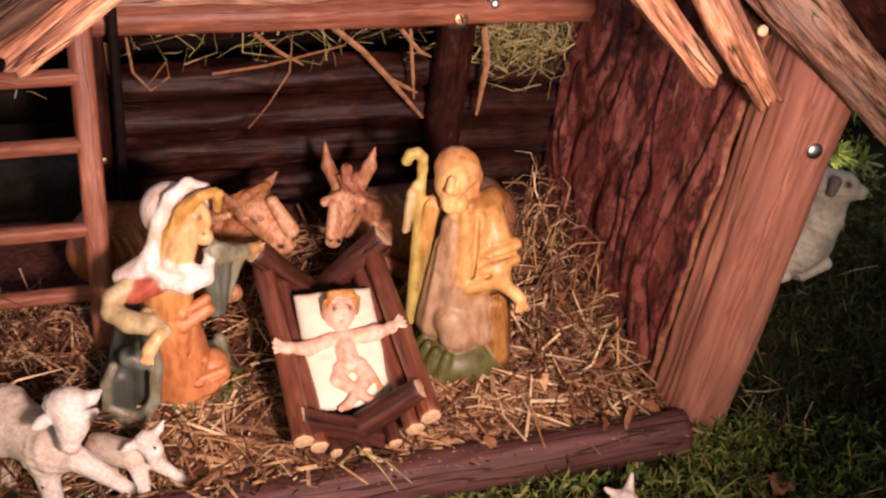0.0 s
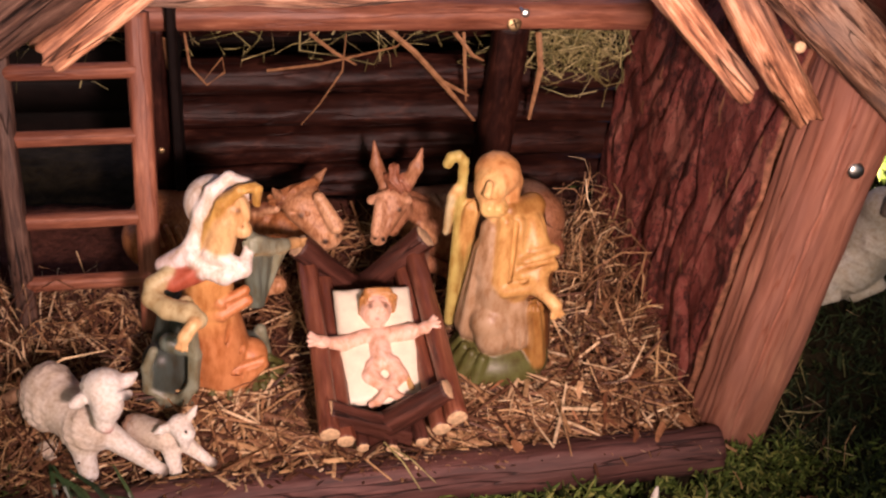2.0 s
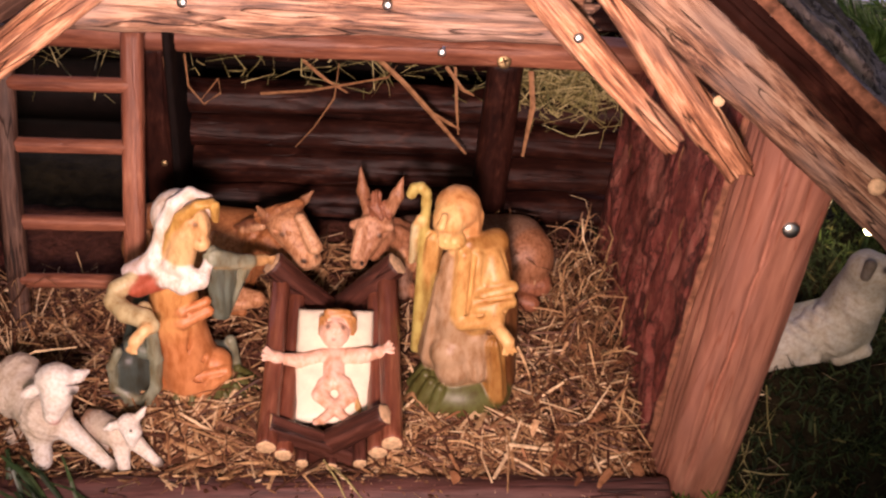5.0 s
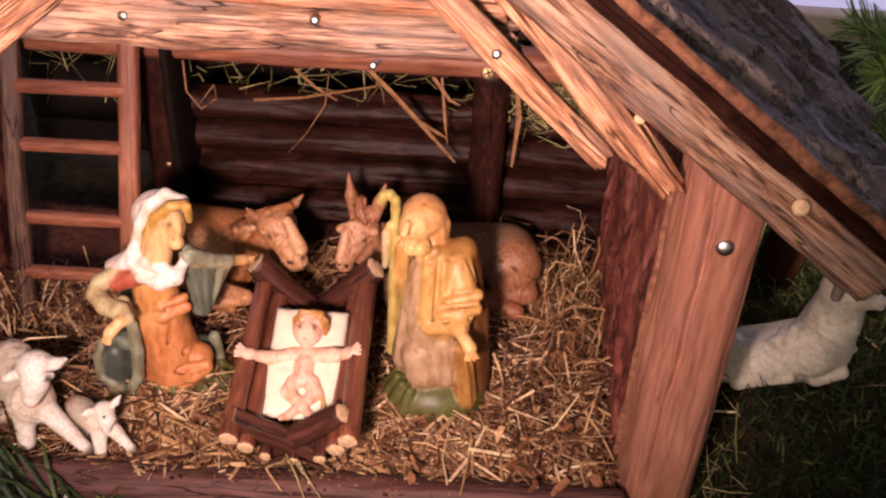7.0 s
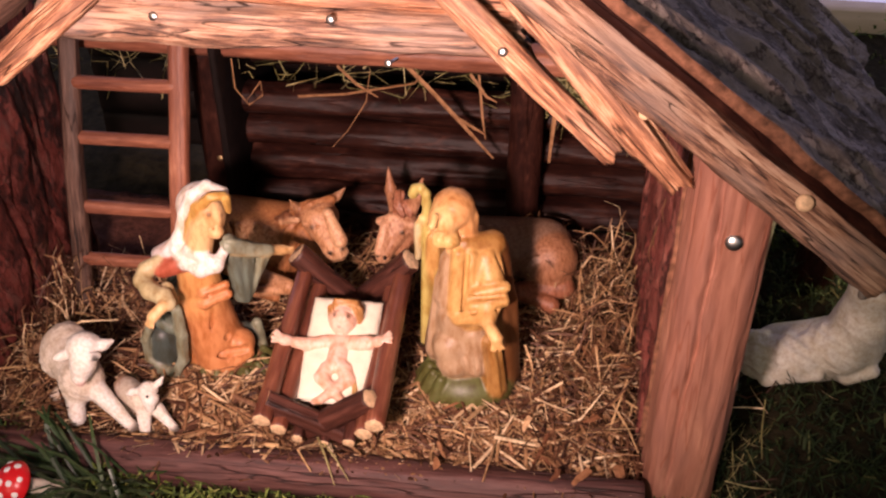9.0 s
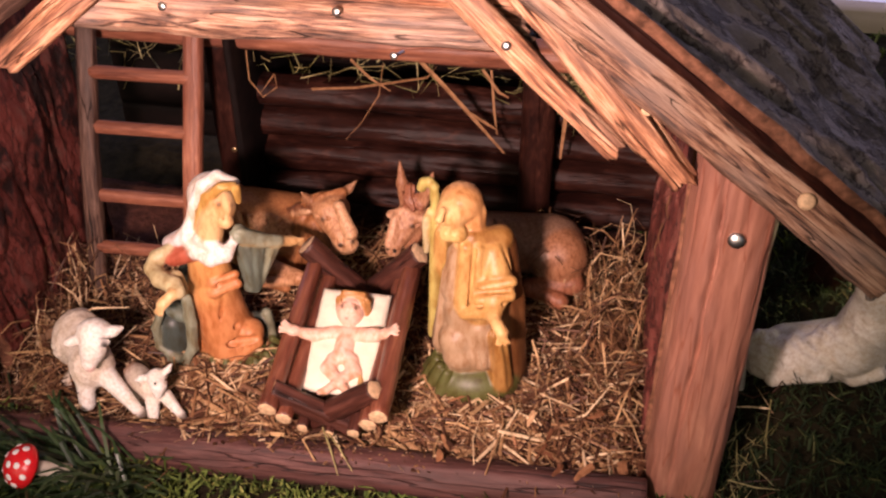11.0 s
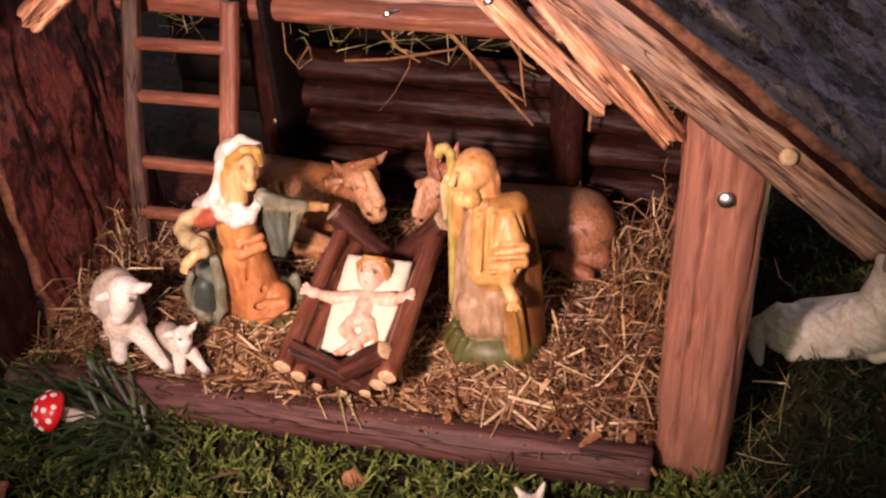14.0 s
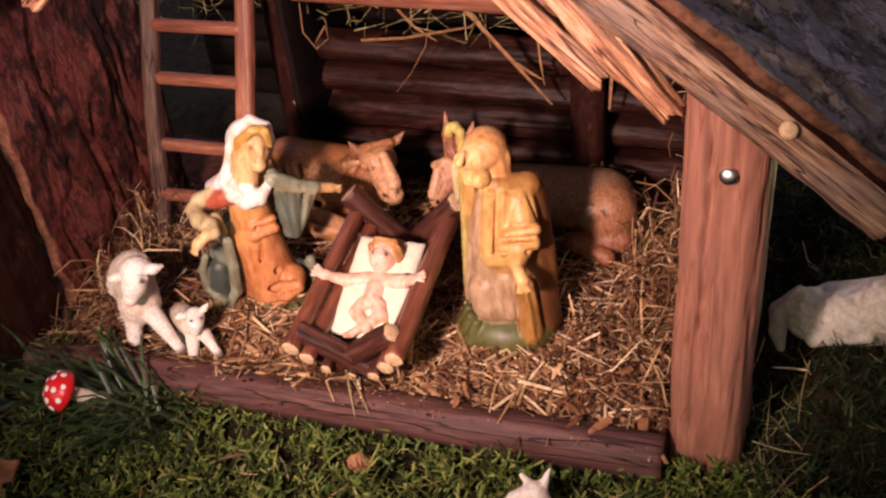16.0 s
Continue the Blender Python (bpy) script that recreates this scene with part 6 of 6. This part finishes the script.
# ---- dry leaves ----
def leaf(at, yaw, size, tilt, label):
    bm = bmesh.new()
    n = 14
    rows_l = []
    for i in range(n + 1):
        u = i / n
        w = 0.38 * math.sin(math.pi * u ** 0.8) * (1 + 0.22 * math.sin(u * 19)) + 0.01
        row = []
        for s in (-1, -0.5, 0, 0.5, 1):
            row.append(bm.verts.new((size * (u - 0.5), size * w * s, size * (0.16 * abs(s) ** 1.5 + 0.10 * math.sin(u * 5 + s) - 0.2 * (u - 0.5) ** 2))))
        rows_l.append(row)
    for a, b in zip(rows_l, rows_l[1:]):
        for i in range(4):
            bm.faces.new((a[i], b[i], b[i + 1], a[i + 1]))
    ob = part("dry_leaf", bm, M_LEAF)
    sol = ob.modifiers.new("thickness", "SOLIDIFY")
    sol.thickness = 0.0003
    ob.matrix_world = pose(*at, tilt, 0, yaw)
    tagged(ob, label, "leaf", "dry leaves")


M_LEAF = plain("dry_leaf", (0.34, 0.15, 0.07), 0.7, vary=0.45, scale=180, relief=0.0006)
leaf((0.124, 0.262, -0.004), 10, 0.014, 12, "orange-brown dry leaf curled in the moss")
leaf((-0.050, 0.206, 0.002), 60, 0.030, 20, "pale orange dry leaf lying on the grass")
leaf((0.365, 0.335, -0.004), 120, 0.018, -10, "brown dry leaf lying in the moss")
leaf((0.30, 0.262, -0.008), 40, 0.016, 8, "brown dry leaf lying in the moss")
for p0, p1 in (((0.0995, 0.3085, 0.010), (0.1130, 0.2840, 0.004)), ((0.1010, 0.3085, 0.008), (0.1200, 0.2860, 0.006))):
    mid = [(a + b) / 2 for a, b in zip(p0, p1)]
    mid[2] += 0.003
    me = strip_mesh("loose_stalk", [([np.array(p0), np.array(mid), np.array(p1)], 0.0009, 0.0005, np.array([1.0, 0.4, 0.1]))])
    tagged(link("loose_stalk", me, M_HAY), "grey stalk sticking out over the sill", "straw", "loose stalks")


# ---- spruce and shrub behind, with a fairy light ----
def sprig(name, at, way, length, count, needle, mat, label, rise=0.0):
    ob = thing(name, at, label, "branch", "greenery")
    at, way = np.array(at), np.array(way) / np.linalg.norm(way)
    stem, needles = [], []
    side = np.cross(way, [0, 0, 1.0])
    side /= np.linalg.norm(side)
    lines = [(at, way, length)]
    for k in range(9):
        s = 1 if k % 2 else -1
        lines.append((at + way * length * (0.15 + 0.09 * k), way * 0.75 + side * 0.75 * s + rng.normal(0, 0.12, 3), length * (0.55 - 0.04 * k)))
    for o, d, L in lines:
        d = d / np.linalg.norm(d)
        pts = [o, o + d * L * 0.5 + np.array([0, 0, rise * 0.3]), o + d * L + np.array([0, 0, rise])]
        stem.append((pts, 0.004, 0.003, side))
        for i in range(count):
            u = rng.uniform(0.05, 1)
            p = o + d * L * u + np.array([0, 0, rise * u * u])
            v = rng.normal(0, 1, 3)
            v = v - d * (v @ d)
            v = v / np.linalg.norm(v) * 0.8 + d * 0.7
            needles.append(([p, p + v * needle * 0.5, p + v * needle], 0.0016, 0.0008, np.cross(d, v)))
    for nm, mesh, m in (("stem", strip_mesh("stem", stem), M_LOG), ("needles", strip_mesh("needles", needles), mat)):
        o2 = link(nm, mesh, m)
        hold(ob, o2)


sprig("spruce_branch", (0.64, 0.64, 0.045), (-0.95, -0.12, 0.22), 0.21, 190, 0.022, M_SPRUCE, "fresh green spruce branch behind the stable")
sprig("spruce_branch", (0.66, 0.60, 0.010), (-0.95, -0.10, 0.15), 0.22, 190, 0.022, M_SPRUCE, "fresh green spruce branch behind the stable")
sprig("shrub_branch", (0.46, 0.52, -0.02), (-0.75, 0.05, 0.42), 0.14, 80, 0.012, M_SPRUCE, "yellow-green shrub twig lit by a fairy light")
sprig("shrub_branch", (0.50, 0.50, -0.02), (-0.55, -0.20, 0.45), 0.13, 80, 0.012, M_SPRUCE, "yellow-green shrub twig lit by a fairy light")
sprig("shrub_branch", (0.40, 0.54, -0.02), (-0.50, -0.10, 0.50), 0.13, 80, 0.012, M_SPRUCE, "yellow-green shrub twig lit by a fairy light")
shrub_stem = timber("shrub_bole", (0.352, 0.452, -0.03), (0.372, 0.458, 0.115), 0.024, 0.024, M_LOG, seed=130, rough=0.12)
tagged(shrub_stem, "dark leafless shrub behind the sheep", "shrub")

bulb_thing = thing("fairy_light", (0.407, 0.452, 0.0), "small glowing warm fairy light on a dark wire", "fairy light")
m, t, b = material("bulb_glow")
b.inputs["Emission Color"].default_value = (1.0, 0.80, 0.42, 1)
b.inputs["Emission Strength"].default_value = 60
bm = bmesh.new()
bmesh.ops.create_uvsphere(bm, u_segments=16, v_segments=12, radius=0.0042)
for v in bm.verts:
    v.co.z *= 1.9
o = part("bulb", bm, m, None, "glowing warm bulb")
o.matrix_world = pose(0.405, 0.451, 0.0555)
hold(bulb_thing, o)
hold(bulb_thing, timber("wire", (0.412, 0.456, -0.02), (0.405, 0.4512, 0.049), 0.0028, 0.0028, plain("green_wire", (0.01, 0.02, 0.012), 0.5), seed=2, rough=0.02, segs=10, rings=8))
glow = bpy.data.lights.new("fairy_glow", "POINT")
glow.energy, glow.color, glow.shadow_soft_size = 0.10, (1.0, 0.75, 0.35), 0.006
new("fairy_glow", glow).location = (0.4055, 0.4420, 0.0600)
